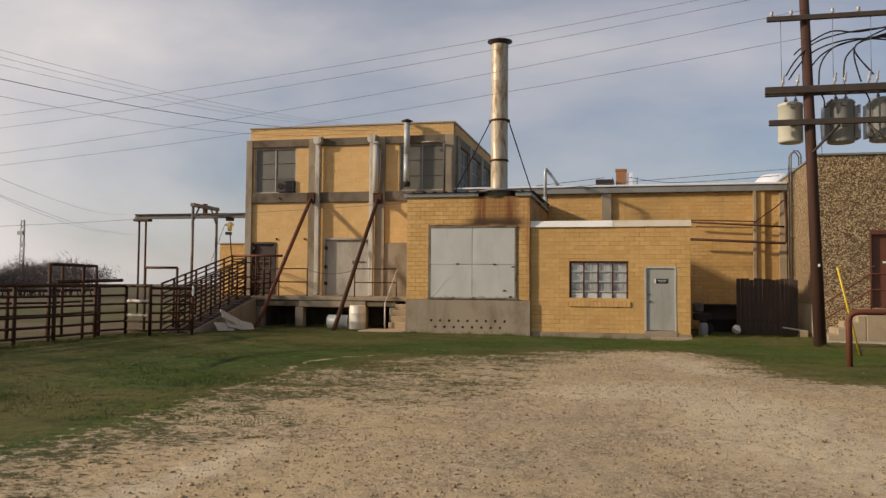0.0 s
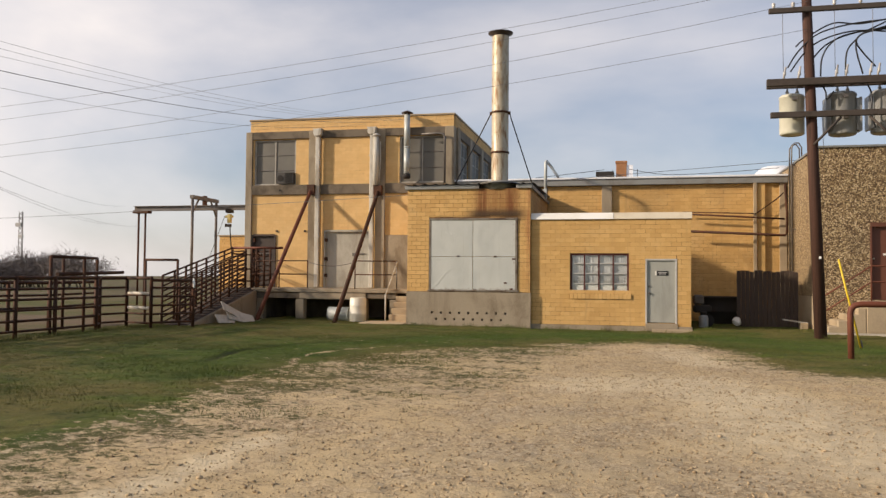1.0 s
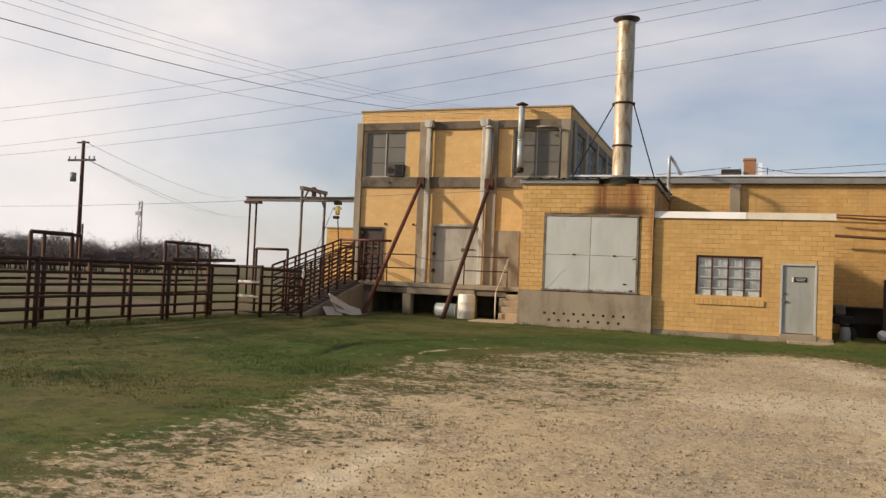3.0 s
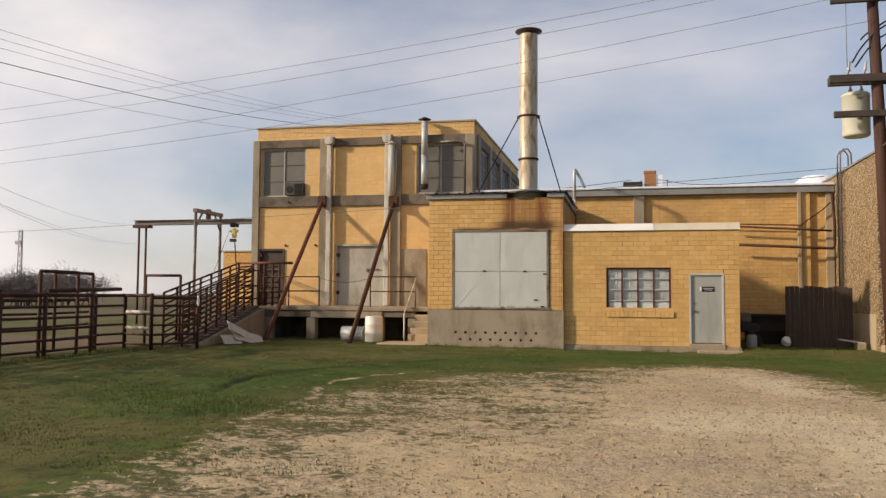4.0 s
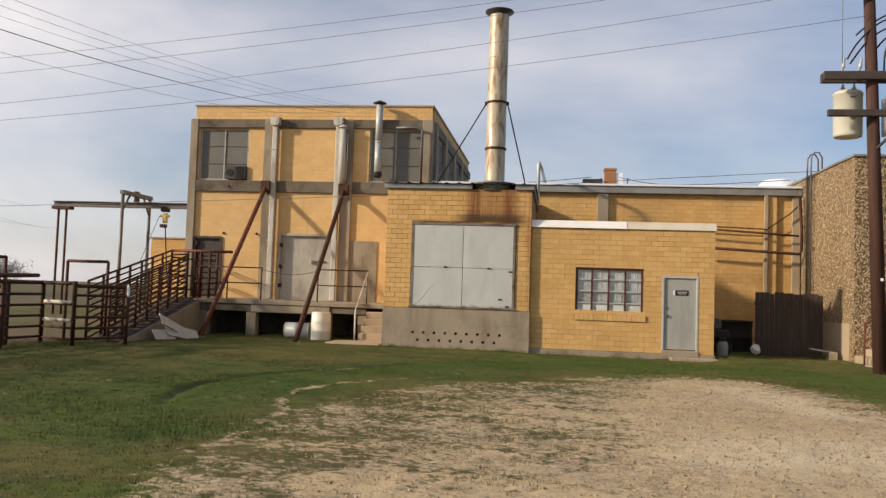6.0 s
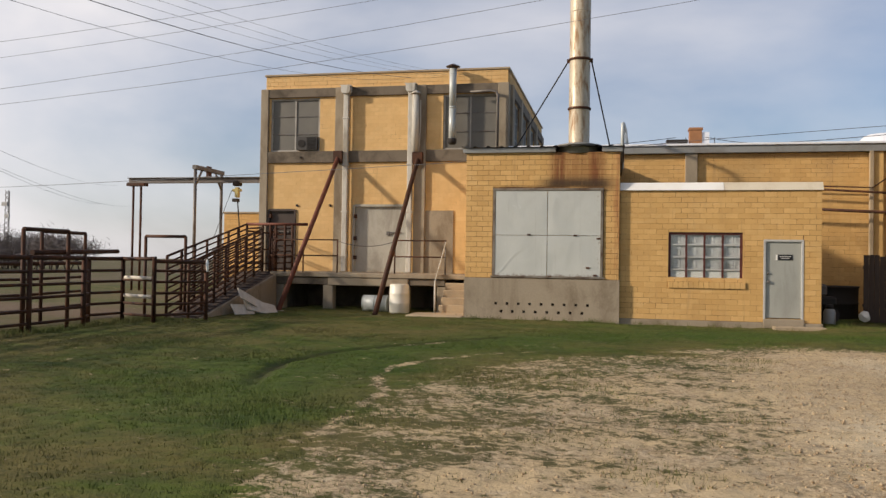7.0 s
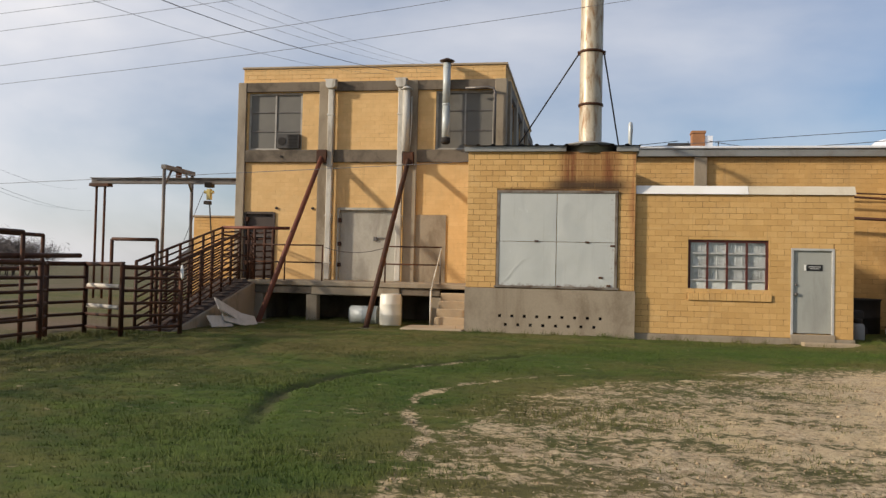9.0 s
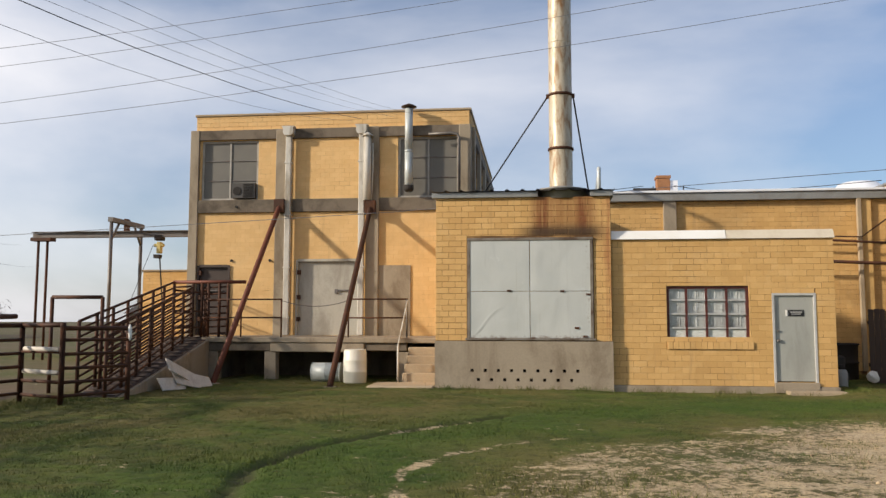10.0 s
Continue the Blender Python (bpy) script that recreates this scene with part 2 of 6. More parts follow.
WIRE = worn("dull_wire", (0.17, 0.17, 0.18), (0.23, 0.23, 0.24), 0.6, 0.3)
PORCELAIN = worn("grey_porcelain", (0.48, 0.46, 0.43), (0.3, 0.28, 0.26), 0.25)
YELLOW = worn("yellow_guard_plastic", (0.72, 0.50, 0.03), (0.55, 0.38, 0.04), 0.45, amount=0.4)
HOIST_PAINT = worn("faded_yellow_paint", (0.50, 0.42, 0.16), (0.3, 0.24, 0.12), 0.5, big=4)
ORANGE = worn("orange_brick", (0.36, 0.165, 0.07), (0.24, 0.12, 0.06), 0.85, big=4)
CURTAIN = worn("white_curtain", (0.60, 0.585, 0.56), (0.32, 0.31, 0.30), 0.9, big=3, fine=80)
ASPHALT_STRIP = worn("concrete_walk", (0.46, 0.40, 0.31), (0.30, 0.26, 0.20), 0.9, big=1.5)
BLACK_SIGN = worn("black_sign", (0.02, 0.02, 0.02), (0.05, 0.05, 0.05), 0.5)
CASING = worn("dark_appliance_enamel", (0.075, 0.068, 0.06), (0.04, 0.035, 0.03), 0.5, big=3)
BARK = worn("grey_bark", (0.11, 0.085, 0.065), (0.06, 0.045, 0.035), 0.95)
TWIG = worn("bare_brush", (0.17, 0.14, 0.125), (0.11, 0.09, 0.08), 0.95)
SHINGLE = worn("far_roof", (0.10, 0.09, 0.09), (0.06, 0.05, 0.05), 0.9)


def glass_mat(name, tint, rough=0.12):
    m, t, b = base_mat(name, rough, 0, 0.5)
    n = noise_of(t, 1.3, 4)
    t.links.new(mixc(t, n, tint, tuple(min(1, v * 1.9 + 0.01) for v in tint)), b.inputs["Base Color"])
    t.links.new(ranged(t, n, 0.35, 0.7, rough, rough + 0.2), b.inputs["Roughness"])
    return m


GLASS_GRIMY = glass_mat("grimy_steel_sash_glass", (0.095, 0.088, 0.072), 0.5)


def clear_glass():
    m, t, b = base_mat("clear_window_glass", 0.03, 0, 0.5)
    clear, gloss, both = nd(t, "ShaderNodeBsdfTransparent"), nd(t, "ShaderNodeBsdfGlossy", Roughness=0.03), nd(t, "ShaderNodeMixShader")
    clear.inputs["Color"].default_value = (0.93, 0.95, 0.95, 1)
    both.inputs[0].default_value = 0.10
    t.links.new(clear.outputs[0], both.inputs[1])
    t.links.new(gloss.outputs[0], both.inputs[2])
    t.links.new(both.outputs[0], t.nodes["Material Output"].inputs["Surface"])
    return m


GLASS_CLEAR = clear_glass()


def aggregate_mat():
    """Exposed river pebbles set in tan cement."""
    m, t, b = base_mat("exposed_aggregate", 0.75, 0, 0.35)
    g = nd(t, "ShaderNodeNewGeometry")
    v = nd(t, "ShaderNodeTexVoronoi", Scale=27.0, Randomness=1.0)
    t.links.new(g.outputs["Position"], v.inputs["Vector"])
    sep = nd(t, "ShaderNodeSeparateColor")
    t.links.new(v.outputs["Color"], sep.inputs[0])
    r = nd(t, "ShaderNodeValToRGB")
    el = r.color_ramp.elements
    el[0].position, el[0].color = 0.0, (0.085, 0.050, 0.026, 1)
    el[1].position, el[1].color = 1.0, (0.72, 0.56, 0.35, 1)
    for p, c in ((0.25, (0.17, 0.105, 0.05, 1)), (0.5, (0.33, 0.225, 0.11, 1)), (0.75, (0.50, 0.37, 0.20, 1))):
        e = el.new(p)
        e.color = c
    t.links.new(sep.outputs[0], r.inputs["Fac"])
    c = mixc(t, ranged(t, v.outputs["Distance"], 0.5, 0.75, 0, 0.85), r.outputs["Color"], (0.10, 0.07, 0.04))
    c = mixc(t, ranged(t, noise_of(t, 0.5, 4), 0.5, 0.75, 0, 0.4), c, (0.10, 0.075, 0.05))
    t.links.new(c, b.inputs["Base Color"])
    bump(t, b, calc(t, "SUBTRACT", 1.0, v.outputs["Distance"]), 0.9, 0.02)
    return m


AGGREGATE = aggregate_mat()


def grass_tone(t):
    lush = nd(t, "ShaderNodeAttribute")
    lush.attribute_name = "lush"
    wet = lush.outputs["Fac"]
    green = mixc(t, ranged(t, noise_of(t, 1.1, 7, 0.74, (0.6, 1.2, 1)), 0.34, 0.66), (0.026, 0.050, 0.006), (0.088, 0.122, 0.016))
    green = mixc(t, calc(t, "MULTIPLY", wet, 0.7), green, mixc(t, noise_of(t, 3.0, 6, 0.7), (0.026, 0.060, 0.006), (0.084, 0.142, 0.016)))
    dry = ranged(t, noise_of(t, 0.42, 7, 0.72, None, 0.8), 0.36, 0.60, 0.08, 0.92)
    dry = calc(t, "MULTIPLY", dry, calc(t, "SUBTRACT", 1.0, calc(t, "MULTIPLY", wet, 0.8)))
    straw = mixc(t, noise_of(t, 2.6, 6, 0.7), (0.085, 0.074, 0.020), (0.205, 0.165, 0.054))
    c = mixc(t, dry, green, straw)
    moss = ranged(t, noise_of(t, 6.5, 5, 0.72, (0.7, 1.3, 1)), 0.50, 0.70, 0, 0.7)
    return mixc(t, moss, c, (0.034, 0.042, 0.010))


def ground_mat():
    m, t, b = base_mat("grass_and_gravel", 0.95, 0, 0.2)

    def field_of(name):
        n = nd(t, "ShaderNodeAttribute")
        n.attribute_name = name
        return n.outputs["Fac"]

    cover, rut = field_of("gravel"), field_of("rut")
    mid, fine, tiny = noise_of(t, 1.5, 8, 0.74, (0.75, 1.25, 1), 0.5), noise_of(t, 8, 5, 0.72, (0.8, 1.2, 1)), noise_of(t, 45, 3, 0.6)
    edge = calc(t, "ADD", cover, calc(t, "MULTIPLY", calc(t, "SUBTRACT", mid, 0.52), 2.2))
    edge = calc(t, "ADD", edge, calc(t, "MULTIPLY", calc(t, "SUBTRACT", fine, 0.5), 2.2))
    edge = calc(t, "ADD", edge, calc(t, "MULTIPLY", calc(t, "SUBTRACT", tiny, 0.5), 0.5))
    k = ranged(t, edge, 0.30, 0.70)
    # loose stones in two sizes on a dusty bed
    g = nd(t, "ShaderNodeNewGeometry")
    tones = []
    for size in (34.0, 15.0):
        v = nd(t, "ShaderNodeTexVoronoi", Scale=size)
        t.links.new(g.outputs["Position"], v.inputs["Vector"])
        sep = nd(t, "ShaderNodeSeparateColor")
        t.links.new(v.outputs["Color"], sep.inputs[0])
        tones.append((sep.outputs[0], v.outputs["Distance"]))
    stone = mixc(t, tones[0][0], (0.31, 0.225, 0.13), (0.58, 0.45, 0.28))
    stone = mixc(t, ranged(t, tones[1][0], 0.84, 0.92, 0, 0.6), stone, (0.58, 0.465, 0.31))
    bed = mixc(t, noise_of(t, 0.6, 5, 0.6, (0.5, 1.4, 1)), (0.46, 0.335, 0.18), (0.66, 0.505, 0.29))
    gravel = mixc(t, ranged(t, noise_of(t, 0.8, 7, 0.76), 0.40, 0.62), stone, bed)
    gravel = mixc(t, ranged(t, noise_of(t, 0.33, 5, 0.6), 0.50, 0.68, 0, 0.4), gravel, mixc(t, tones[0][0], (0.30, 0.235, 0.15), (0.52, 0.43, 0.30)))
    gravel = mixc(t, ranged(t, tiny, 0.55, 0.75, 0, 0.55), gravel, (0.20, 0.145, 0.09))
    tracks = noise_of(t, 0.8, 5, 0.6, (0.35, 1.5, 1), 1.2)
    gravel = mixc(t, ranged(t, tracks, 0.54, 0.70, 0, 0.45), gravel, (0.62, 0.49, 0.30))
    gravel = mixc(t, ranged(t, noise_of(t, 3.4, 7, 0.78, (0.5, 1.4, 1)), 0.53, 0.70, 0, 0.65), gravel, (0.21, 0.155, 0.09))
    gravel = mixc(t, calc(t, "MULTIPLY", field_of("dust"), ranged(t, mid, 0.35, 0.6, 0.35, 0.85)), gravel, mixc(t, fine, (0.58, 0.47, 0.295), (0.74, 0.62, 0.425)))
    grass = grass_tone(t)
    grass = mixc(t, ranged(t, fine, 0.5, 0.75, 0, 0.6), grass, (0.045, 0.050, 0.015))
    soil = mixc(t, fine, (0.030, 0.026, 0.014), (0.075, 0.060, 0.032))
    grass = mixc(t, calc(t, "MULTIPLY", rut, 0.85), grass, soil)
    grass = mixc(t, calc(t, "MULTIPLY", field_of("field"), 0.85), grass, mixc(t, ranged(t, noise_of(t, 0.12, 6, 0.65, (0.6, 1.4, 1)), 0.38, 0.62), mixc(t, fine, (0.125, 0.085, 0.058), (0.21, 0.145, 0.10)), mixc(t, fine, (0.060, 0.075, 0.020), (0.13, 0.125, 0.045))))
    thin = ranged(t, cover, 0.25, 0.65, 0, 0.8)
    grass = mixc(t, thin, grass, mixc(t, mid, (0.055, 0.060, 0.020), (0.165, 0.125, 0.062)))
    t.links.new(mixc(t, k, grass, gravel), b.inputs["Base Color"])
    h = calc(t, "ADD", calc(t, "MULTIPLY", fine, 0.6), calc(t, "MULTIPLY", tiny, 0.5))
    h = calc(t, "ADD", h, calc(t, "MULTIPLY", tones[0][1], calc(t, "MULTIPLY", k, -0.12)))
    bump(t, b, h, 0.7, 0.025)
    return m


GROUND = ground_mat()


def blade_mat():
    m, t, b = base_mat("grass_blades", 0.7, 0, 0.25)
    g = nd(t, "ShaderNodeNewGeometry")
    c = mixc(t, calc(t, "MULTIPLY", g.outputs["Random Per Island"], 0.35), grass_tone(t), (0.105, 0.135, 0.026))
    t.links.new(c, b.inputs["Base Color"])
    b.inputs["Transmission Weight"].default_value = 0.0
    return m


def pebble_mat():
    m, t, b = base_mat("limestone_pebbles", 0.9, 0, 0.25)
    g = nd(t, "ShaderNodeNewGeometry")
    t.links.new(mixc(t, g.outputs["Random Per Island"], (0.26, 0.185, 0.105), (0.47, 0.36, 0.225)), b.inputs["Base Color"])
    return m


BLADES, PEBBLE = blade_mat(), pebble_mat()


# ---- mesh helpers ----
def bx(bm, x0, x1, y0, y1, z0, z1):
    p = [bm.verts.new((x, y, z)) for z in (z0, z1) for y in (y0, y1) for x in (x0, x1)]
    for f in ((0, 2, 3, 1), (4, 5, 7, 6), (0, 1, 5, 4), (2, 6, 7, 3), (0, 4, 6, 2), (1, 3, 7, 5)):
        bm.faces.new([p[i] for i in f])


def tube(bm, p, q, r, r2=None, n=10, caps=True):
    p, q = Vector(p), Vector(q)
    r2 = r if r2 is None else r2
    d = (q - p).normalized()
    u = d.orthogonal().normalized()
    w = d.cross(u)
    rings = [[bm.verts.new(c + s * (math.cos(a) * u + math.sin(a) * w)) for a in (2 * math.pi * i / n for i in range(n))] for c, s in ((p, r), (q, r2))]
    for i in range(n):
        f = bm.faces.new((rings[0][i], rings[0][(i + 1) % n], rings[1][(i + 1) % n], rings[1][i]))
        f.smooth = True
    if caps:
        bm.faces.new(rings[0][::-1])
        bm.faces.new(rings[1])


def bent(bm, pts, r, n=8):
    """A bent pipe through the points."""
    pts = [Vector(p) for p in pts]
    rings = []
    ref = None
    for i, p in enumerate(pts):
        d = (pts[min(i + 1, len(pts) - 1)] - pts[max(i - 1, 0)]).normalized()
        u = d.orthogonal().normalized() if ref is None else (ref - d * ref.dot(d)).normalized()
        ref = u
        w = d.cross(u)
        rings.append([bm.verts.new(p + r * (math.cos(a) * u + math.sin(a) * w)) for a in (2 * math.pi * k / n for k in range(n))])
    for a, b in zip(rings, rings[1:]):
        for k in range(n):
            f = bm.faces.new((a[k], a[(k + 1) % n], b[(k + 1) % n], b[k]))
            f.smooth = True
    bm.faces.new(rings[0][::-1])
    bm.faces.new(rings[-1])


def lathe(bm, centre, profile, n=24):
    """Turn (radius, height) pairs about the upright axis through centre."""
    cx, cy, cz = centre
    rings = [[bm.verts.new((cx + r * math.cos(a), cy + r * math.sin(a), cz + z)) for a in (2 * math.pi * k / n for k in range(n))] for r, z in profile]
    for a, b in zip(rings, rings[1:]):
        for k in range(n):
            f = bm.faces.new((a[k], a[(k + 1) % n], b[(k + 1) % n], b[k]))
            f.smooth = True
    bm.faces.new(rings[0][::-1])
    bm.faces.new(rings[-1])


def prism(bm, outline, y0, y1):
    """An outline in x and z, made y0 to y1 deep."""
    a = [bm.verts.new((x, y0, z)) for x, z in outline]
    b = [bm.verts.new((x, y1, z)) for x, z in outline]
    bm.faces.new(a)
    bm.faces.new(b[::-1])
    for i in range(len(a)):
        j = (i + 1) % len(a)
        bm.faces.new((a[j], a[i], b[i], b[j]))


def solid(name, bm, material, bevel=0.0):
    bmesh.ops.recalc_face_normals(bm, faces=bm.faces[:])
    if bevel:
        bmesh.ops.bevel(bm, geom=bm.edges[:], offset=bevel, segments=1, affect="EDGES", clamp_overlap=True)
    me = bpy.data.meshes.new(name)
    bm.to_mesh(me)
    bm.free()
    me.materials.append(material)
    return new(name, me)


SET_OUT = Vector((0, 0, 0))  # where the drawing of the current building lies on the site


def thing(name, at, label, category, group="", kind=""):
    ob = new(name)
    ob.empty_display_size = 0.2
    ob.location = Vector(at) + SET_OUT
    ob["drawn_at"] = at
    return tagged(ob, label, category, group, kind)


def part(name, bm, material, parent, label="", bevel=0.0, kind=""):
    ob = solid(name, bm, material, bevel)
    ob.parent = parent
    if parent.data is None:
        ob.matrix_parent_inverse = Matrix.Translation(-Vector(parent["drawn_at"]))
    return tagged(ob, label, kind=kind)


def boxes(*rows):
    bm = bmesh.new()
    for r in rows:
        bx(bm, *r)
    return bm


def tubes(*rows, n=10):
    bm = bmesh.new()
    for p, q, r in rows:
        tube(bm, p, q, r, n=n)
    return bm


def on_plane(side, u, v, d, plane):
    """A point of a wall: u along it, v up, d out of it. side: 'front' faces -y, 'east' faces +x."""
    return (u, plane - d, v) if side == "front" else (plane + d, u, v)


def in_hole(u, v, holes):
    return any(a < u < b and c < v < e for a, b, c, e in holes)


def wall_mesh(side, plane, u0, u1, v0, v1, thick, holes):
    """A thick wall with its openings cut through."""
    us = sorted({u0, u1, *(min(max(h[i], u0), u1) for h in holes for i in (0, 1))})
    vs = sorted({v0, v1, *(min(max(h[i], v0), v1) for h in holes for i in (2, 3))})
    bm = bmesh.new()
    for a, b in zip(us, us[1:]):
        for c, d in zip(vs, vs[1:]):
            if b - a > 1e-4 and d - c > 1e-4 and not in_hole((a + b) / 2, (c + d) / 2, holes):
                if side == "front":
                    bx(bm, a, b, plane, plane + thick, c, d)
                else:
                    bx(bm, plane - thick, plane, a, b, c, d)
    bmesh.ops.remove_doubles(bm, verts=bm.verts[:], dist=1e-4)
    return bm


BL, BH, JOINT, PROUD = 0.322, 0.143, 0.007, 0.008


def block_faces(side, plane, a, b, c, d, lift):
    """Corners and faces of one clay block with a worn edge."""
    e = min(0.006, lift * 0.7)
    out = [on_plane(side, u, v, 0.0, plane) for u, v in ((a, c), (b, c), (b, d), (a, d))]
    out += [on_plane(side, u, v, lift - e, plane) for u, v in ((a, c), (b, c), (b, d), (a, d))]
    out += [on_plane(side, u, v, lift, plane) for u, v in ((a + e, c + e), (b - e, c + e), (b - e, d - e), (a + e, d - e))]
    faces = [(8, 9, 10, 11)]
    for lo, hi in ((0, 4), (4, 8)):
        faces += [(lo + i, lo + (i + 1) % 4, hi + (i + 1) % 4, hi + i) for i in range(4)]
    return out, faces


SHARED = {}
BLOCK_JOBS = []


def lay_blocks(wall, side, plane, u0, u1, v0, v1, holes=(), material=None, singles=0, seed=3, proud=PROUD):
    """Blocks in running bond over a wall: the first whole ones as pieces of their own, the rest joined."""
    BLOCK_JOBS.append((wall, side, plane, u0, u1, v0, v1, holes, material or BRICK, singles, seed, proud))


def lay_now(wall, side, plane, u0, u1, v0, v1, holes, material, singles, seed, proud):
    rng = random.Random(seed)
    verts, faces = [], []
    count, row = 0, 0
    v = v0
    while v < v1 - 0.02:
        c, d = v, min(v + BH - JOINT, v1)
        u = u0 - (BL / 2 if row % 2 else 0)
        while u < u1 - 0.01:
            a, b = max(u, u0), min(u + BL - JOINT, u1)
            u += BL
            spans = [(a, b)]
            for h in holes:
                if d > h[2] and c < h[3]:
                    spans = [s for p, q in spans for s in ((p, min(q, h[0])), (max(p, h[1]), q)) if s[1] - s[0] > 0.03]
                    p, q = max(a, h[0]), min(b, h[1])
                    for lo, hi in ((h[3], d), (c, h[2])):  # the trimmed block over or under the opening
                        if q - p > 0.03 and hi - lo > 0.025:
                            vs, fs = block_faces(side, plane, p, q, lo, hi, proud)
                            n = len(verts)
                            verts += vs
                            faces += [tuple(i + n for i in f) for f in fs]
            for p, q in spans:
                lift = proud + rng.choice((0, 0, 0.001, -0.001))
                whole = q - p > BL - JOINT - 1e-4 and d - c > BH - JOINT - 1e-4
                if whole and count < singles:
                    key = (side, material.name, proud)
                    if key not in SHARED:
                        vs, fs = block_faces(side, 0, -(q - p) / 2, (q - p) / 2, -(d - c) / 2, (d - c) / 2, proud)
                        me = bpy.data.meshes.new("brick")
                        me.from_pydata(vs, [], fs)
                        me.materials.append(material)
                        SHARED[key] = me
                    ob = new("brick", SHARED[key])
                    ob.parent = wall
                    ob.location = on_plane(side, (p + q) / 2, (c + d) / 2, lift - proud, plane)
                    count += 1
                else:
                    vs, fs = block_faces(side, plane, p, q, c, d, lift)
                    n = len(verts)
                    verts += vs
                    faces += [tuple(i + n for i in f) for f in fs]
        v += BH
        row += 1
    if verts:
        me = bpy.data.meshes.new("blockwork")
        me.from_pydata(verts, [], faces)
        me.materials.append(material)
        ob = new("blockwork", me)
        ob.parent = wall
        tagged(ob, "yellow painted clay blockwork in running bond", kind="stuff")


# ---- ground ----
GZ = -0.12


def seg_dist(px, py, pts):
    best = np.full(px.shape, 1e9)
    for (ax, ay), (bx_, by_) in zip(pts, pts[1:]):
        dx, dy = bx_ - ax, by_ - ay
        t = np.clip(((px - ax) * dx + (py - ay) * dy) / (dx * dx + dy * dy), 0, 1)
        best = np.minimum(best, np.hypot(px - ax - t * dx, py - ay - t * dy))
    return best


LOT = [(-5.6, -60), (-5.6, -24), (-6.1, -21), (-5.9, -18.5), (-6.1, -16.4), (-6.1, -13.5), (-5.6, -11.2), (-4.7, -9.6), (-3.5, -8.9), (-2.4, -7.5), (-1.1, -6.5),
       (0.2, -6.5), (1.0, -7.0), (1.9, -8.7), (2.1, -11.2), (2.7, -12.5), (3.9, -12.9), (14, -13.2), (14, -60), (-5.6, -60)]
RUT = [(-7.95, -13.9), (-8.3, -12.9), (-8.55, -11.4), (-8.3, -9.7), (-7.75, -8.7), (-7.0, -7.75), (-6.4, -6.9), (-6.0, -6.3)]
TRACK = [(-6.2, -16.5), (-6.4, -13.6), (-6.8, -12.5), (-6.95, -11.3), (-6.55, -10.1), (-5.8, -9.2), (-5.0, -8.6)]
TRACK_FAR = [(-7.55, -8.35), (-7.0, -7.6), (-6.5, -7.0)]


LUSH = [(-8.0, -14.5), (-8.0, -12.0), (-7.7, -9.6), (-6.6, -8.2), (-5.4, -6.2), (-2.5, -4.2), (0.5, -3.4), (4.0, -6.0), (6.0, -8.0)]
DUST = [[(-4.17, -22.2), (-4.02, -20.9), (-3.97, -19.9)], [(-0.9, -14.8), (0.3, -14.1), (0.9, -16.0), (1.1, -17.6)], [(0.3, -8.6), (1.0, -11.0)], [(1.2, -18.5), (3.2, -20.5)]]


def inside(px, py, poly):
    r = np.zeros(px.shape, bool)
    for (ax, ay), (bx_, by_) in zip(poly, poly[1:]):
        if ay != by_:
            r ^= ((ay > py) != (by_ > py)) & (px < (bx_ - ax) * (py - ay) / (by_ - ay) + ax)
    return r


def step01(v, lo, hi):
    t = np.clip((v - lo) / (hi - lo), 0, 1)
    return t * t * (3 - 2 * t)


def ground_fields(px, py):
    wander = 0.06 * np.sin(px * 5.1 + 2.0 * np.sin(py * 3.3)) + 0.04 * np.sin(py * 8.7 + px * 2.1)
    d = seg_dist(px, py, LOT) * np.where(inside(px, py, LOT), 1, -1)
    right = step01(px, -2.5, 0.5)
    gravel = np.clip(0.42 + d * np.where(d > 0, 0.082 + 0.46 * right + 0.14 * step01(-py, 15.5, 18.5), 0.6), 0, 1.6)
    gravel = np.maximum(gravel, (0.40 + 0.20 * step01(-py, 9.8, 11.5)) * (1 - step01(seg_dist(px, py, TRACK) + wander * 0.6, 0.01, 0.14)))
    gravel = np.maximum(gravel, 0.66 * (1 - step01(seg_dist(px, py, TRACK_FAR) + 0.3 * wander, 0.01, 0.10)))
    rut = (1 - step01(seg_dist(px, py, RUT) + 0.5 * wander, 0.03, 0.17)) * (0.78 + 0.22 * np.sin(py * 1.9 + 0.6) ** 2) * (1 - 0.6 * step01(-py, 11.6, 13.6))
    dip = 0.08 * step01(py, -3.5, 3.0) * (1 - step01(px, -4.6, -3.2)) * (1 - step01(-px, 22, 30))
    dip = dip + 0.09 * step01(py, -2.5, -0.25) * step01(px, -4.6, -3.4) * (1 - step01(px, 1.0, 1.7))
    z = GZ - dip - 0.07 * rut + 0.02 * np.sin(px * 0.9 + 1) * np.sin(py * 0.7)
    far = step01(np.hypot(px + 5, py + 5), 26, 45)
    field = np.maximum(far, step01(-px, 15.2, 16.5) * (py < 12))
    lush = np.clip(1.15 - seg_dist(px, py, LUSH) / 2.1, 0, 1)
    dust = np.zeros(px.shape)
    for k, run in enumerate(DUST):
        dust = np.maximum(dust, 1 - step01(seg_dist(px, py, run) + wander, *((0.05, 0.32), (0.25, 1.6), (0.2, 0.9), (0.3, 1.8))[k]))
    return gravel, rut, field, z, lush, dust


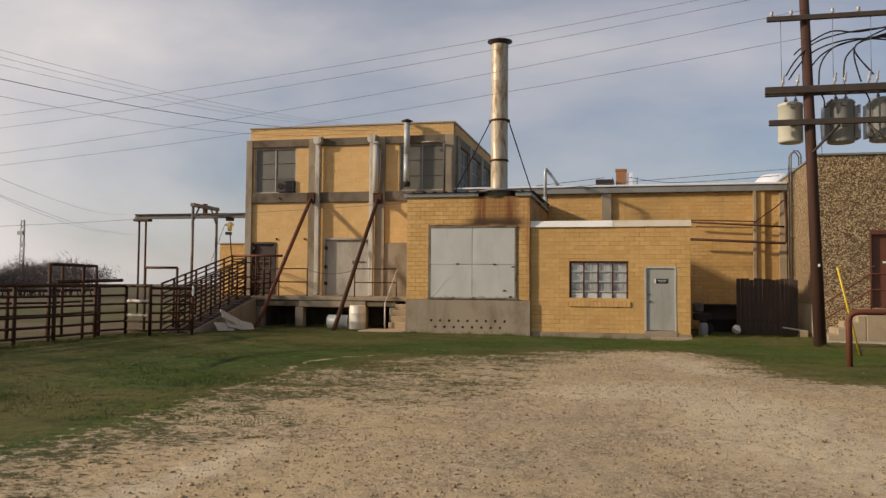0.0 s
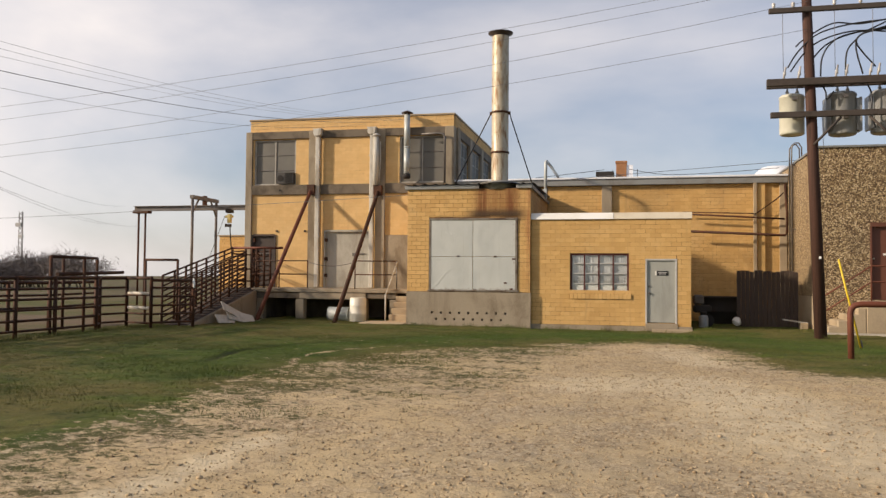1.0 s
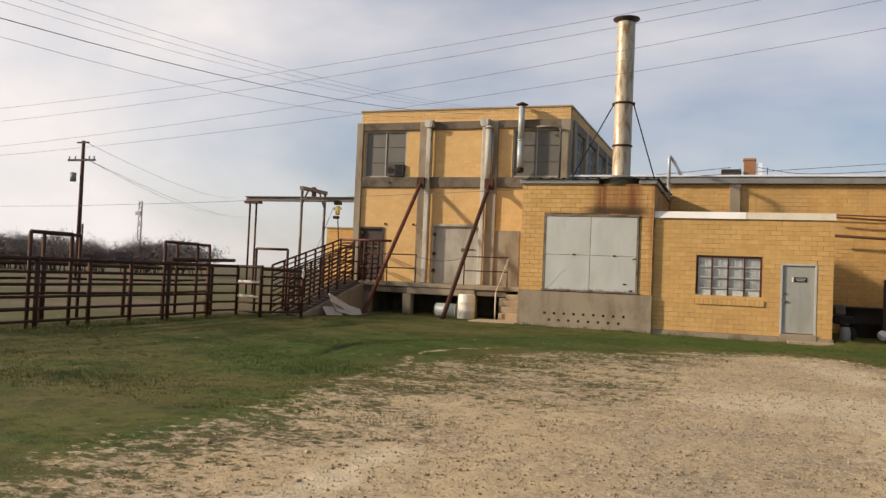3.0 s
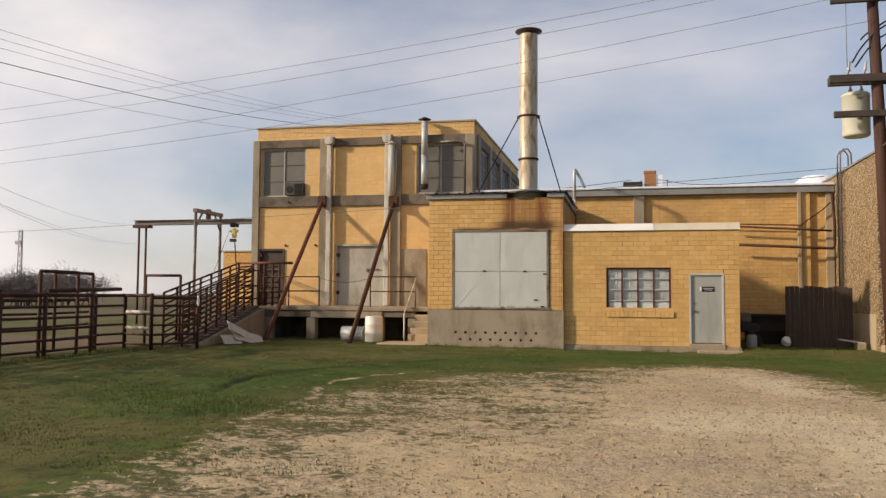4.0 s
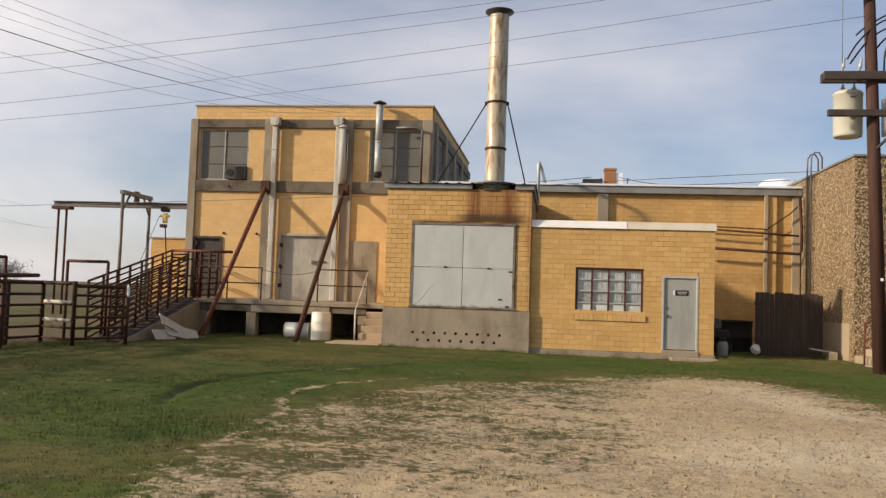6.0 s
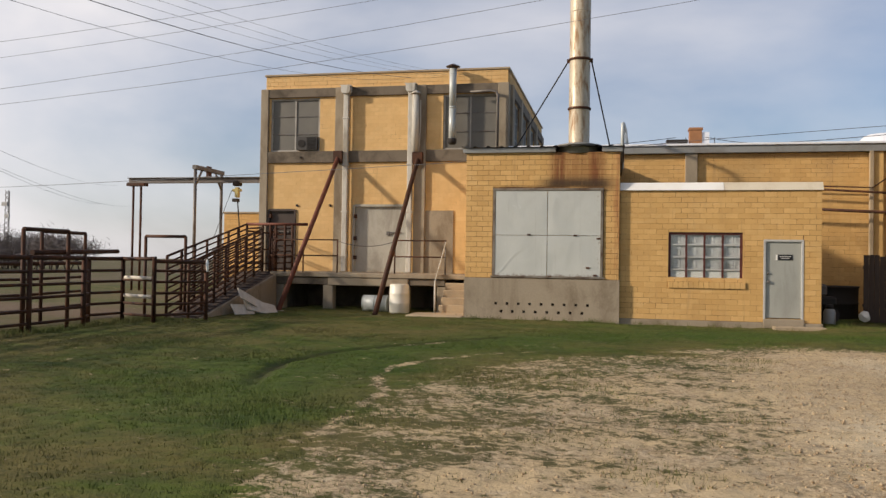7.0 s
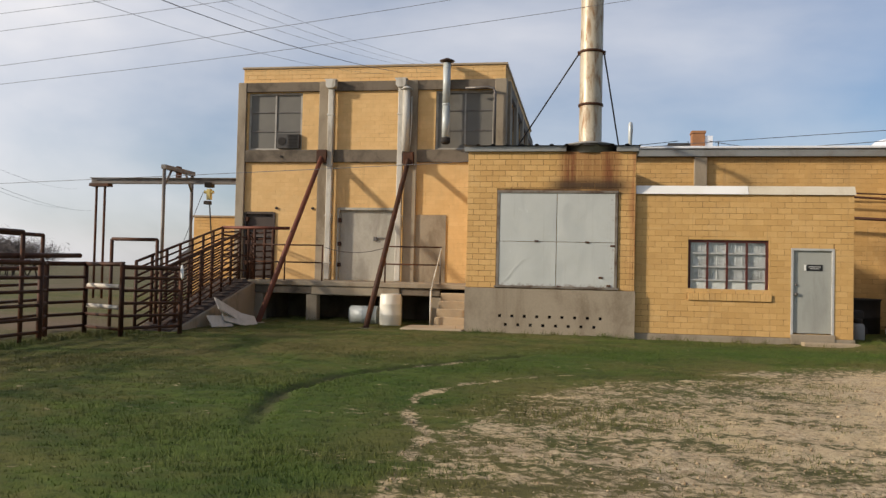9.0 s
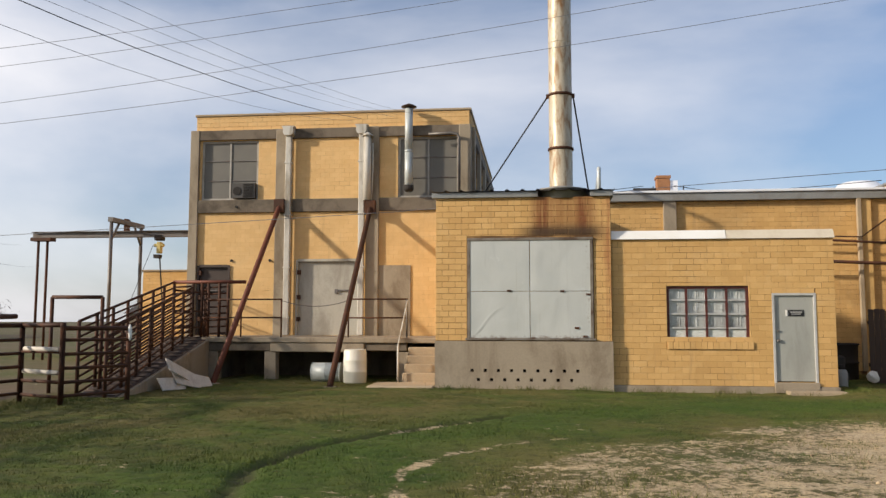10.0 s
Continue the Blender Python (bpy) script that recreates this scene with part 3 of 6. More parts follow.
def axis_steps(lo, hi, step, reach):
    core = list(np.arange(lo, hi + step / 2, step))
    left, right, d = [], [], step
    a, b = core[0], core[-1]
    while a > -reach:
        d *= 1.22
        a -= d
        left.append(a)
    d = step
    while b < reach:
        d *= 1.22
        b += d
        right.append(b)
    return np.array(left[::-1] + core + right)


gx, gy = axis_steps(-16.0, 7.0, 0.08, 1800), axis_steps(-25.0, 4.0, 0.08, 1800)
MX, MY = np.meshgrid(gx, gy)
gravel_f, rut_f, field_f, z_f, lush_f, dust_f = ground_fields(MX, MY)
z_f = z_f + np.where((np.abs(MX + 5) < 14) & (MY < 4) & (MY > -26), np.random.default_rng(4).normal(0, 0.008, MX.shape), 0)
nx, ny = len(gx), len(gy)
idx = np.arange(nx * ny).reshape(ny, nx)
quads = np.stack([idx[:-1, :-1], idx[:-1, 1:], idx[1:, 1:], idx[1:, :-1]], -1).reshape(-1, 4)
gme = bpy.data.meshes.new("ground")
gme.vertices.add(nx * ny)
gme.vertices.foreach_set("co", np.stack([MX, MY, z_f], -1).ravel())
gme.loops.add(quads.size)
gme.loops.foreach_set("vertex_index", quads.ravel())
gme.polygons.add(len(quads))
gme.polygons.foreach_set("loop_start", np.arange(0, quads.size, 4))
gme.update(calc_edges=True)
for nm, arr in (("gravel", gravel_f), ("rut", rut_f), ("field", field_f), ("lush", lush_f), ("dust", dust_f)):
    gme.attributes.new(nm, "FLOAT", "POINT").data.foreach_set("value", arr.ravel().astype(np.float32))
gme.polygons.foreach_set("use_smooth", np.ones(len(quads), bool))
gme.materials.append(GROUND)
tagged(new("ground", gme), "rough mown grass merging into a pale gravel lot", "ground", kind="structure")


def gz(x, y):
    return float(ground_fields(np.array([float(x)]), np.array([float(y)]))[3][0])


# ---- shared fittings ----
def glazed(parent, side, plane, u0, u1, v0, v1, cols, rows, frame_mat, pane_mat, bar=0.035, label="", uneven=None, bar_mat=None):
    """A framed window with bars and single panes, set into a wall's opening."""
    bm = bmesh.new()

    def piece(b, a0, a1, c0, c1, d0, d1):
        p, q = on_plane(side, a0, c0, d0, plane), on_plane(side, a1, c1, d1, plane)
        bx(b, min(p[0], q[0]), max(p[0], q[0]), min(p[1], q[1]), max(p[1], q[1]), c0, c1)

    f = bar * 1.3
    for a0, a1, c0, c1 in ((u0, u1, v0, v0 + f), (u0, u1, v1 - f, v1), (u0, u0 + f, v0 + f, v1 - f), (u1 - f, u1, v0 + f, v1 - f)):
        piece(bm, a0, a1, c0, c1, -0.11, -0.04)
    win = part("window", bm, frame_mat, parent, label)
    us = [u0 + (u1 - u0) * k for k in (uneven or [i / cols for i in range(cols + 1)])]
    vs = [v0 + (v1 - v0) * j / rows for j in range(rows + 1)]
    for u in us[1:-1]:
        bm = bmesh.new()
        piece(bm, u - bar / 2, u + bar / 2, v0 + f, v1 - f, -0.10, -0.045)
        part("mullion", bm, frame_mat, win)
    for v in vs[1:-1]:
        bm = bmesh.new()
        piece(bm, u0 + f, u1 - f, v - bar / 3, v + bar / 3, -0.095, -0.05)
        part("glazing_bar", bm, bar_mat or frame_mat, win)
    for a, b in zip(us, us[1:]):
        for c, d in zip(vs, vs[1:]):
            bm = bmesh.new()
            piece(bm, a + 0.008, b - 0.008, c + 0.008, d - 0.008, -0.082, -0.076)
            ob = part("pane", bm, pane_mat, win)
            if pane_mat is GLASS_CLEAR:
                ob.visible_shadow = False
    return win


def catenary(p, q, sag, n=14):
    p, q = Vector(p), Vector(q)
    return [p.lerp(q, i / n) - Vector((0, 0, sag * 4 * (i / n) * (1 - i / n))) for i in range(n + 1)]


def wire_thing(name, runs, r, material, label, category):
    top = thing(name, runs[0][0], label, category)
    for run in runs:
        bm = bmesh.new()
        bent(bm, run, r, 5)
        part("strand", bm, material, top)
    return top


# ---- tall yellow building ----
SET_OUT = Vector((0.33, -0.64, -0.05))
main = thing("tall_factory_building", (-12.6, 6.1, -0.3), "two-storey yellow block building with a grey concrete frame", "building")
UL, UR = (-16.79, -14.86, 5.45, 7.43), (-10.22, -8.25, 5.45, 7.43)
DOOR_L, DOOR_W = (-16.82, -15.75, 1.05, 3.31), (-13.50, -11.47, 1.05, 3.48)
front_holes = [UL, UR, DOOR_L, DOOR_W]
wall_f = part("wall", wall_mesh("front", 6.25, -17.05, -8.18, -0.5, 7.78, 0.3, front_holes), MORTAR_PALE, main)
for span in ((-17.02, -14.23, 5.45, 7.45), (-13.90, -11.24, 5.45, 7.45), (-10.82, -8.13, 5.45, 7.45), (-17.02, -14.23, 1.06, 5.03), (-13.90, -11.24, 1.06, 5.03), (-10.82, -7.97, 1.06, 5.03)):
    lay_blocks(wall_f, "front", 6.25, *span, holes=front_holes + [(-10.91, -9.77, 0.9, 3.30)], material=BRICK_PALE, seed=int(span[0] * -10), proud=0.003)
side_holes = [(6.75 + 2.95 * i, 9.2 + 2.95 * i, 5.45, 7.40) for i in range(4)]
wall_e = part("wall", wall_mesh("east", -7.88, 6.25, 19.0, -0.4, 7.78, 0.3, side_holes), MORTAR, main)
for c, d in ((4.6, 5.3),):
    lay_blocks(wall_e, "east", -7.88, 6.3, 19.0, c, d)
part("wall", boxes((-17.13, -16.86, 6.55, 19.0, -0.5, 7.78)), RENDER_YELLOW, main)
part("wall", boxes((-17.13, -7.88, 19.0, 19.3, -0.5, 7.78)), RENDER_YELLOW, main)
par = part("parapet", wall_mesh("front", 6.36, -17.05, -7.92, 7.78, 8.29, 0.25, []), MORTAR, main)
lay_blocks(par, "front", 6.36, -17.05, -7.92, 7.79, 8.285, material=BRICK_PALE)
par_e = part("parapet", wall_mesh("east", -7.92, 6.62, 19.2, 7.78, 8.29, 0.25, []), MORTAR, main)
lay_blocks(par_e, "east", -7.92, 6.62, 19.2, 7.79, 8.285)
part("parapet", boxes((-17.05, -16.80, 6.62, 19.2, 7.78, 8.29)), RENDER_YELLOW, main)
part("coping", boxes((-17.10, -7.86, 6.31, 6.66, 8.29, 8.36), (-8.20, -7.86, 6.66, 19.25, 8.29, 8.36), (-17.10, -16.75, 6.66, 19.25, 8.29, 8.36)), CONCRETE_TAN, main, "tan coping", 0.01)
part("roof", boxes((-17.0, -8.1, 6.5, 19.0, 7.70, 7.84)), ROOF_DARK, main)
part("floor_slab", boxes((-17.0, -8.2, 6.56, 18.9, 4.95, 5.3)), CONCRETE_DARK, main)
for x0, x1 in ((-17.16, -16.86), (-14.24, -13.90), (-11.24, -10.82), (-8.24, -7.86)):
    part("column", boxes((x0, x1, 6.14, 6.56 if x0 > -9 else 6.25, -0.5, 7.78)), CONCRETE, main, bevel=0.015)
part("beam", boxes((-17.14, -7.87, 6.16, 6.25, 7.45, 7.775)), CONCRETE_DARK, main, "dark stained concrete beam", 0.012)
part("beam", boxes((-17.14, -8.30, 6.155, 6.25, 5.03, 5.45)), CONCRETE_DARK, main, "dark stained concrete beam", 0.012)
for y in (6.55, 9.22, 12.17, 15.12):
    part("column", boxes((-7.90, -7.76, y, y + 0.48, 4.6, 7.778)), CONCRETE, main, bevel=0.012)
part("beam", boxes((-7.90, -7.78, 6.56, 19.0, 7.42, 7.775)), CONCRETE_DARK, main, bevel=0.01)
glazed(main, "front", 6.25, *UL, 2, 3, SASH_GREY, GLASS_GRIMY, 0.055, "grimy steel-framed window", bar_mat=STEEL_GREY)
glazed(main, "front", 6.25, *UR, 2, 3, SASH_GREY, GLASS_GRIMY, 0.055, "grimy steel-framed window", bar_mat=STEEL_GREY)
for h in side_holes:
    glazed(main, "east", -7.88, *h, 3, 3, SASH_GREY, GLASS_GRIMY, 0.05, "steel-framed side window")
for (a, b, c, d), m, lab in ((DOOR_L, DOOR_DARK, "dark grey-brown metal door"), (DOOR_W, DOOR_PALE, "pale weathered loading door")):
    leaf = part("door", boxes((a + 0.04, b - 0.04, 6.31, 6.36, c, d - 0.05)), m, main, lab, 0.006)
    part("door_frame", boxes((a - 0.02, a + 0.05, 6.20, 6.40, c, d), (b - 0.05, b + 0.02, 6.20, 6.40, c, d), (a + 0.05, b - 0.05, 6.20, 6.40, d - 0.06, d + 0.02)), m, leaf)
    part("handle", boxes((b - 0.75, b - 0.25, 6.26, 6.30, c + 1.42, c + 1.46), (b - 0.78, b - 0.68, 6.25, 6.31, c + 1.34, c + 1.48)), STEEL_GREY, leaf)
    for z in (c + 0.45, c + 1.15, c + 1.95):
        part("hinge", boxes((a + 0.02, a + 0.12, 6.19, 6.32, z, z + 0.14)), RUST, leaf)
part("patch", boxes((-10.89, -9.79, 6.215, 6.26, 1.05, 3.28)), CONCRETE, main, "grey cement patch of a filled opening")
for x, z in ((-15.69, 3.46), (-14.40, 3.46), (-15.54, 5.22)):
    bm = bmesh.new()
    tube(bm, (x, 6.20 if z < 5 else 6.12, z), (x, 6.28, z), 0.045, n=10)
    part("bolt", bm, DARK, main)

acu = thing("air_conditioner", (-15.35, 6.1, 5.5), "grey window air conditioner in the steel sash", "air conditioner")
part("casing", boxes((-15.70, -14.92, 6.13, 6.30, 5.50, 6.0)), CASING, acu, bevel=0.01)
part("grille", boxes(*[(-15.32, -14.98, 6.105, 6.132, 5.54 + 0.05 * i, 5.56 + 0.05 * i) for i in range(9)]), DARK, acu)
bm = bmesh.new()
tube(bm, (-15.52, 6.11, 5.74), (-15.52, 6.135, 5.74), 0.14, n=16)
part("fan_guard", bm, DARK, acu)


def downpipe(x, label):
    d = thing("downpipe", (x, 5.95, 1.05), label, "downpipe", "roof drains")
    bm = boxes((x - 0.095, x + 0.095, 5.99, 6.14, 1.06, 7.52))
    part("pipe", bm, PAINT_WHITE, d, bevel=0.02)
    bm = bmesh.new()
    prism(bm, [(x - 0.11, 7.50), (x + 0.11, 7.50), (x + 0.17, 7.58), (x + 0.17, 7.76), (x + 0.21, 7.78), (x + 0.21, 7.81), (x - 0.21, 7.81), (x - 0.21, 7.78), (x - 0.17, 7.76), (x - 0.17, 7.58)], 5.90, 6.16)
    part("hopper_head", bm, PAINT_WHITE, d, bevel=0.008)
    for z in (1.6, 3.2, 4.9, 6.6):
        part("clip", boxes((x - 0.12, x + 0.12, 5.975, 6.14, z, z + 0.04)), PAINT_WHITE, d)


downpipe(-13.78, "white square downpipe with hopper head on the wall")
downpipe(-11.36, "white square downpipe with hopper head on the wall")

vp = thing("vent_pipe", (-11.17, 5.99, 5.2), "pale round vent pipe with a conical hood", "vent pipe")
bm = bmesh.new()
tube(bm, (-11.17, 5.99, 5.35), (-11.17, 5.99, 7.42), 0.125, n=16)
part("pipe", bm, PAINT_WHITE, vp)
bm = bmesh.new()
lathe(bm, (-11.17, 5.99, 7.42), [(0.19, 0), (0.19, 0.02), (0.10, 0.10), (0.03, 0.13)], 16)
part("hood", bm, PAINT_WHITE, vp)
bm = bmesh.new()
bent(bm, [(-11.00, 6.03, 7.2), (-10.99, 6.02, 6.4), (-11.02, 6.02, 5.6), (-11.07, 6.05, 5.25)], 0.02)
part("conduit", bm, PAINT_WHITE, vp)

stack = thing("roof_flue", (-9.83, 5.98, 5.6), "tall galvanised flue pipe with a dark cap", "flue")
bm = bmesh.new()
for a, b in ((5.75, 6.9), (6.9, 8.28)):
    tube(bm, (-9.83, 5.98, a), (-9.83, 5.98, b), 0.125, n=18)
lathe(bm, (-9.83, 5.98, 6.87), [(0.135, 0), (0.135, 0.06)], 18)
part("pipe", bm, GALV, stack)
bm = bmesh.new()
lathe(bm, (-9.83, 5.98, 8.28), [(0.13, 0), (0.13, 0.04), (0.25, 0.05), (0.25, 0.07), (0.05, 0.16)], 18)
part("cap", bm, ROOF_DARK, stack, "dark cap")
bm = bmesh.new()
lathe(bm, (-9.83, 5.98, 5.6), [(0.10, 0), (0.16, 0.05), (0.16, 0.2)], 14)
part("elbow", bm, DARK, stack)
cond = thing("wall_conduit", (-8.3, 6.0, 5.5), "bent grey conduit on the concrete column", "conduit")
bm = bmesh.new()
bent(bm, [(-8.22, 5.98, 5.4), (-8.22, 5.98, 7.3), (-8.28, 5.98, 7.42), (-8.5, 5.98, 7.46), (-9.2, 5.99, 7.44)], 0.045)
part("pipe", bm, STEEL_GREY, cond)


def strut(base, top, m, label):
    s = thing("raking_strut", base, label, "strut", "raking struts")
    bm = bmesh.new()
    tube(bm, base, top, 0.078, n=14)
    part("pipe", bm, m, s)
    part("plate", boxes((top[0] - 0.17, top[0] + 0.17, top[1] - 0.12, top[1] + 0.06, top[2] - 0.22, top[2] + 0.2)), RUST, s, bevel=0.01)
    bm = bmesh.new()
    lathe(bm, (base[0], base[1], base[2] - 0.05), [(0.2, 0), (0.2, 0.05), (0.17, 0.07)], 14)
    part("footing", bm, CONCRETE, s)


strut((-14.20, 1.24, -0.12), (-14.04, 6.02, 5.22), RUST_RED, "rusty red pipe strut propping the facade")
strut((-10.90, 0.48, -0.12), (-11.06, 6.02, 5.14), RUST, "dark rusty pipe strut propping the facade")

# ---- loading dock ----
dock = thing("loading_dock", (-12, 4.6, -0.34), "stained concrete loading dock with railings", "loading dock")
part("deck", boxes((-15.3, -8.31, 3.05, 6.24, 0.90, 1.05)), CONCRETE, dock, bevel=0.02)
part("beam", boxes((-15.2, -13.30, 3.12, 3.4, 0.66, 0.90)), CONCRETE_DARK, dock, bevel=0.02)
part("beam", boxes((-13.30, -10.6, 3.09, 3.4, 0.64, 0.90)), CONCRETE, dock, bevel=0.02)
part("beam", boxes((-10.6, -9.4, 3.13, 3.4, 0.68, 0.90)), CONCRETE_DARK, dock, bevel=0.02)
for x in (-15.0, -13.30, -10.75, -9.5):
    part("column", boxes((x - 0.17, x + 0.17, 3.13, 3.45, -0.5, 0.65)), CONCRETE, dock, bevel=0.02)
# back wall coloured dark to carry the shade under the deck
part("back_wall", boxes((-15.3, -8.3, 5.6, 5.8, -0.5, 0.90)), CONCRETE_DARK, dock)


def railing(x0, x1, y, z, label, posts):
    r = thing("dock_railing", ((x0 + x1) / 2, y, z), label, "railing", "dock railings")
    for h in (0.55, 1.07):
        part("rail", tubes(((x0, y, z + h), (x1, y, z + h), 0.022)), RUST, r)
    for x in posts:
        part("post", tubes(((x, y, z), (x, y, z + 1.07), 0.024)), RUST if x < -11 else STEEL_GREY, r)
    return r


railing(-15.35, -13.0, 3.2, 1.05, "thin rusty pipe railing on the dock edge", (-15.3, -14.2, -13.02))
rr = railing(-11.10, -9.4, 3.2, 1.05, "thin rusty pipe railing by the dock steps", (-11.08, -9.42))
part("handrail", tubes(((-9.4, 3.2, 2.08), (-9.42, 1.75, 0.86), 0.022), ((-9.42, 1.75, -0.2), (-9.42, 1.75, 0.88), 0.026)), PAINT_WHITE, rr)
ch = thing("door_chain", (-12.0, 3.2, 1.9), "slack chain across the loading door", "chain")
bm = bmesh.new()
bent(bm, catenary((-13.0, 3.2, 2.08), (-11.1, 3.2, 2.08), 0.16), 0.012, 6)
part("links", bm, STEEL_GREY, ch)
st = thing("dock_steps", (-8.85, 2.2, -0.2), "worn tan concrete steps up to the dock", "steps")
for i in range(5):
    part("step", boxes((-9.34 + 0.01 * i, -8.31, 1.6 + 0.27 * i, 3.05, -0.3 + 0.215 * i, -0.06 + 0.215 * i)), CONCRETE_TAN, st, bevel=0.02)
pad = thing("concrete_pad", (-8.9, 0.9, -0.3), "cracked concrete pad at the foot of the steps", "slab")
part("slab", boxes((-9.95, -8.32, 0.30, 1.62, -0.32, -0.055)), CONCRETE_TAN, pad, bevel=0.03)

drum = thing("plastic_drum", (-10.74, 2.60, -0.15), "upright white plastic drum standing on the grass", "drum")
bm = bmesh.new()
lathe(bm, (-10.74, 2.60, -0.17), [(0.29, 0), (0.312, 0.03), (0.316, 0.30), (0.320, 0.31), (0.320, 0.33), (0.316, 0.34), (0.314, 0.60), (0.317, 0.61), (0.317, 0.63), (0.312, 0.64), (0.305, 0.86), (0.29, 0.885)], 28)
part("body", bm, PLASTIC_WHITE, drum)
bm = bmesh.new()
lathe(bm, (-10.74, 2.60, 0.71), [(0.292, 0), (0.292, 0.025), (0.27, 0.03)], 28)
part("rim", bm, PLASTIC_WHITE, drum)
keg = thing("fallen_drum", (-11.6, 3.0, -0.15), "grey steel drum lying on its side under the dock", "drum")
bm = bmesh.new()
tube(bm, (-12.0, 2.95, 0.10), (-11.2, 2.95, 0.10), 0.262, n=24)
part("body", bm, GALV, keg)
for x in (-12.0, -11.62, -11.21):
    bm = bmesh.new()
    tube(bm, (x - 0.012, 2.95, 0.10), (x + 0.012, 2.95, 0.10), 0.27, n=24)
    part("hoop", bm, GALV, keg)

# ---- boiler house ----
SET_OUT = Vector((0, 0, 0))
boil = thing("boiler_house", (-5.8, -0.1, -0.25), "yellow block boiler house with rust-stained wall and metal shutters", "building")
SH = (-7.13, -4.19, 1.05, 3.44)
wall_b = part("wall", wall_mesh("front", -0.13, -7.95, -3.72, 0.98, 4.48, 0.28, [SH]), MORTAR_DARK, boil)
lay_blocks(wall_b, "front", -0.13, -7.95, -3.72, 0.99, 4.47, [(SH[0] - 0.06, SH[1] + 0.06, 0.9, SH[3] + 0.09)], BRICK_RUST, 230, 7)
wall_be = part("wall", wall_mesh("east", -3.72, 0.15, 5.86, 0.0, 4.48, 0.28, []), MORTAR_DARK, boil)
lay_blocks(wall_be, "east", -3.72, -0.12, 5.84, 3.40, 4.46, (), BRICK_RUST)
part("wall", boxes((-7.95, -7.67, 0.15, 5.86, -0.5, 4.48)), RENDER_YELLOW, boil)
vent_holes = []
for i in range(9):
    x = -7.06 + 0.315 * i
    vent_holes.append((x - 0.036, x + 0.036, 0.24, 0.312))
for i in range(8):
    x = -6.91 + 0.317 * i
    vent_holes.append((x - 0.036, x + 0.036, 0.022, 0.094))
part("plinth", wall_mesh("front", -0.17, -7.97, -3.70, -0.5, 0.98, 0.32, vent_holes), CONCRETE, boil, "grey concrete base with two rows of round vent holes")
# dark board behind the vent holes; its colour gives their unlit depth
part("recess", boxes((-7.6, -4.2, 0.16, 0.2, -0.3, 0.6)), DARK, boil)
shut = part("shutter", boxes((SH[0] - 0.05, SH[1] + 0.05, -0.185, -0.10, SH[3] - 0.03, SH[3] + 0.04), (SH[0] - 0.04, SH[0] + 0.03, -0.175, -0.10, SH[2], SH[3] - 0.03),
                             (SH[1] - 0.03, SH[1] + 0.04, -0.175, -0.10, SH[2], SH[3] - 0.03), (SH[0] - 0.09, SH[1] + 0.09, -0.20, -0.10, SH[2] - 0.05, SH[2])), SHUT_FRAME, boil, "rust-streaked angle-iron shutter frame", 0.006)
xm, zm = (SH[0] + SH[1]) / 2, SH[2] + 1.13
for a, b in ((SH[0] + 0.03, xm - 0.008), (xm + 0.008, SH[1] - 0.03)):
    for c, d in ((SH[2] + 0.005, zm - 0.006), (zm + 0.006, SH[3] - 0.03)):
        bm = bmesh.new()
        bx(bm, a, b, -0.165, -0.15, c, d)
        bmesh.ops.subdivide_edges(bm, edges=bm.edges[:], cuts=26, use_grid_fill=True)
        kicked = a < xm - 1 and c < zm - 1
        for v in bm.verts:
            w = noise.noise(Vector((v.co.x * 1.1, 3, v.co.z * 1.1))) * 0.012 + noise.noise(Vector((v.co.x * 3.5, 9, v.co.z * 3.0))) * 0.004
            if kicked:  # a crease running up from the lower corner
                du, dw = v.co.x - a, v.co.z - c
                off = dw - 0.95 * du - 0.03 + 0.05 * math.sin(9 * du)
                reach = max(0.0, 1 - du / 0.9)
                w += reach * (0.009 * math.exp(-(off / 0.05) ** 2) - 0.008 / (1 + math.exp(off * 30)))
            v.co.y -= w * min(1, 6 * min(v.co.x - a, b - v.co.x, v.co.z - c, d - v.co.z))
        part("sheet", bm, SHEET, shut, "dented galvanised sheet")
for x, z in ((SH[0] + 0.06, 1.04), (SH[0] + 0.85, 1.04), (xm + 0.08, 1.05), (SH[1] - 0.16, 1.1), (SH[1] - 0.36, 1.30), (SH[1] - 0.08, 2.1), (xm - 0.5, SH[2] + 1.14), (SH[1] - 0.7, zm)):
    bm = bmesh.new()
    bx(bm, x - 0.05, x + 0.05, -0.186, -0.168, z - 0.022, z + 0.022)
    part("latch", bm, RUST, shut)
part("fascia", boxes((-8.04, -5.45, -0.22, -0.10, 4.47, 4.60), (-4.2, -3.66, -0.22, -0.10, 4.47, 4.60), (-3.73, -3.64, -0.1, 5.8, 4.46, 4.58)), FASCIA, boil, bevel=0.006)
bm = bmesh.new()
n = 96
rows_ = []
for y, z in ((-0.30, 4.615), (2.8, 4.66), (5.84, 4.72)):
    rows_.append([bm.verts.new((-8.08 + 4.48 * i / n, y, z + (0.035 if i % 8 in (0, 1) else 0.0))) for i in range(n + 1)])
for a, b in zip(rows_, rows_[1:]):
    for i in range(n):
        bm.faces.new((a[i], a[i + 1], b[i + 1], b[i]))
bmesh.ops.solidify(bm, geom=bm.faces[:], thickness=0.012)
part("roof", bm, ROOF_DARK, boil, "dark corrugated metal roof")
bm = bmesh.new()
lathe(bm, (-4.86, 0.42, 4.45), [(0.62, 0.0), (0.62, 0.22), (0.66, 0.23), (0.66, 0.26), (0.34, 0.33)], 28)
part("flue_collar", bm, FASCIA, boil, "sooty round flue collar")

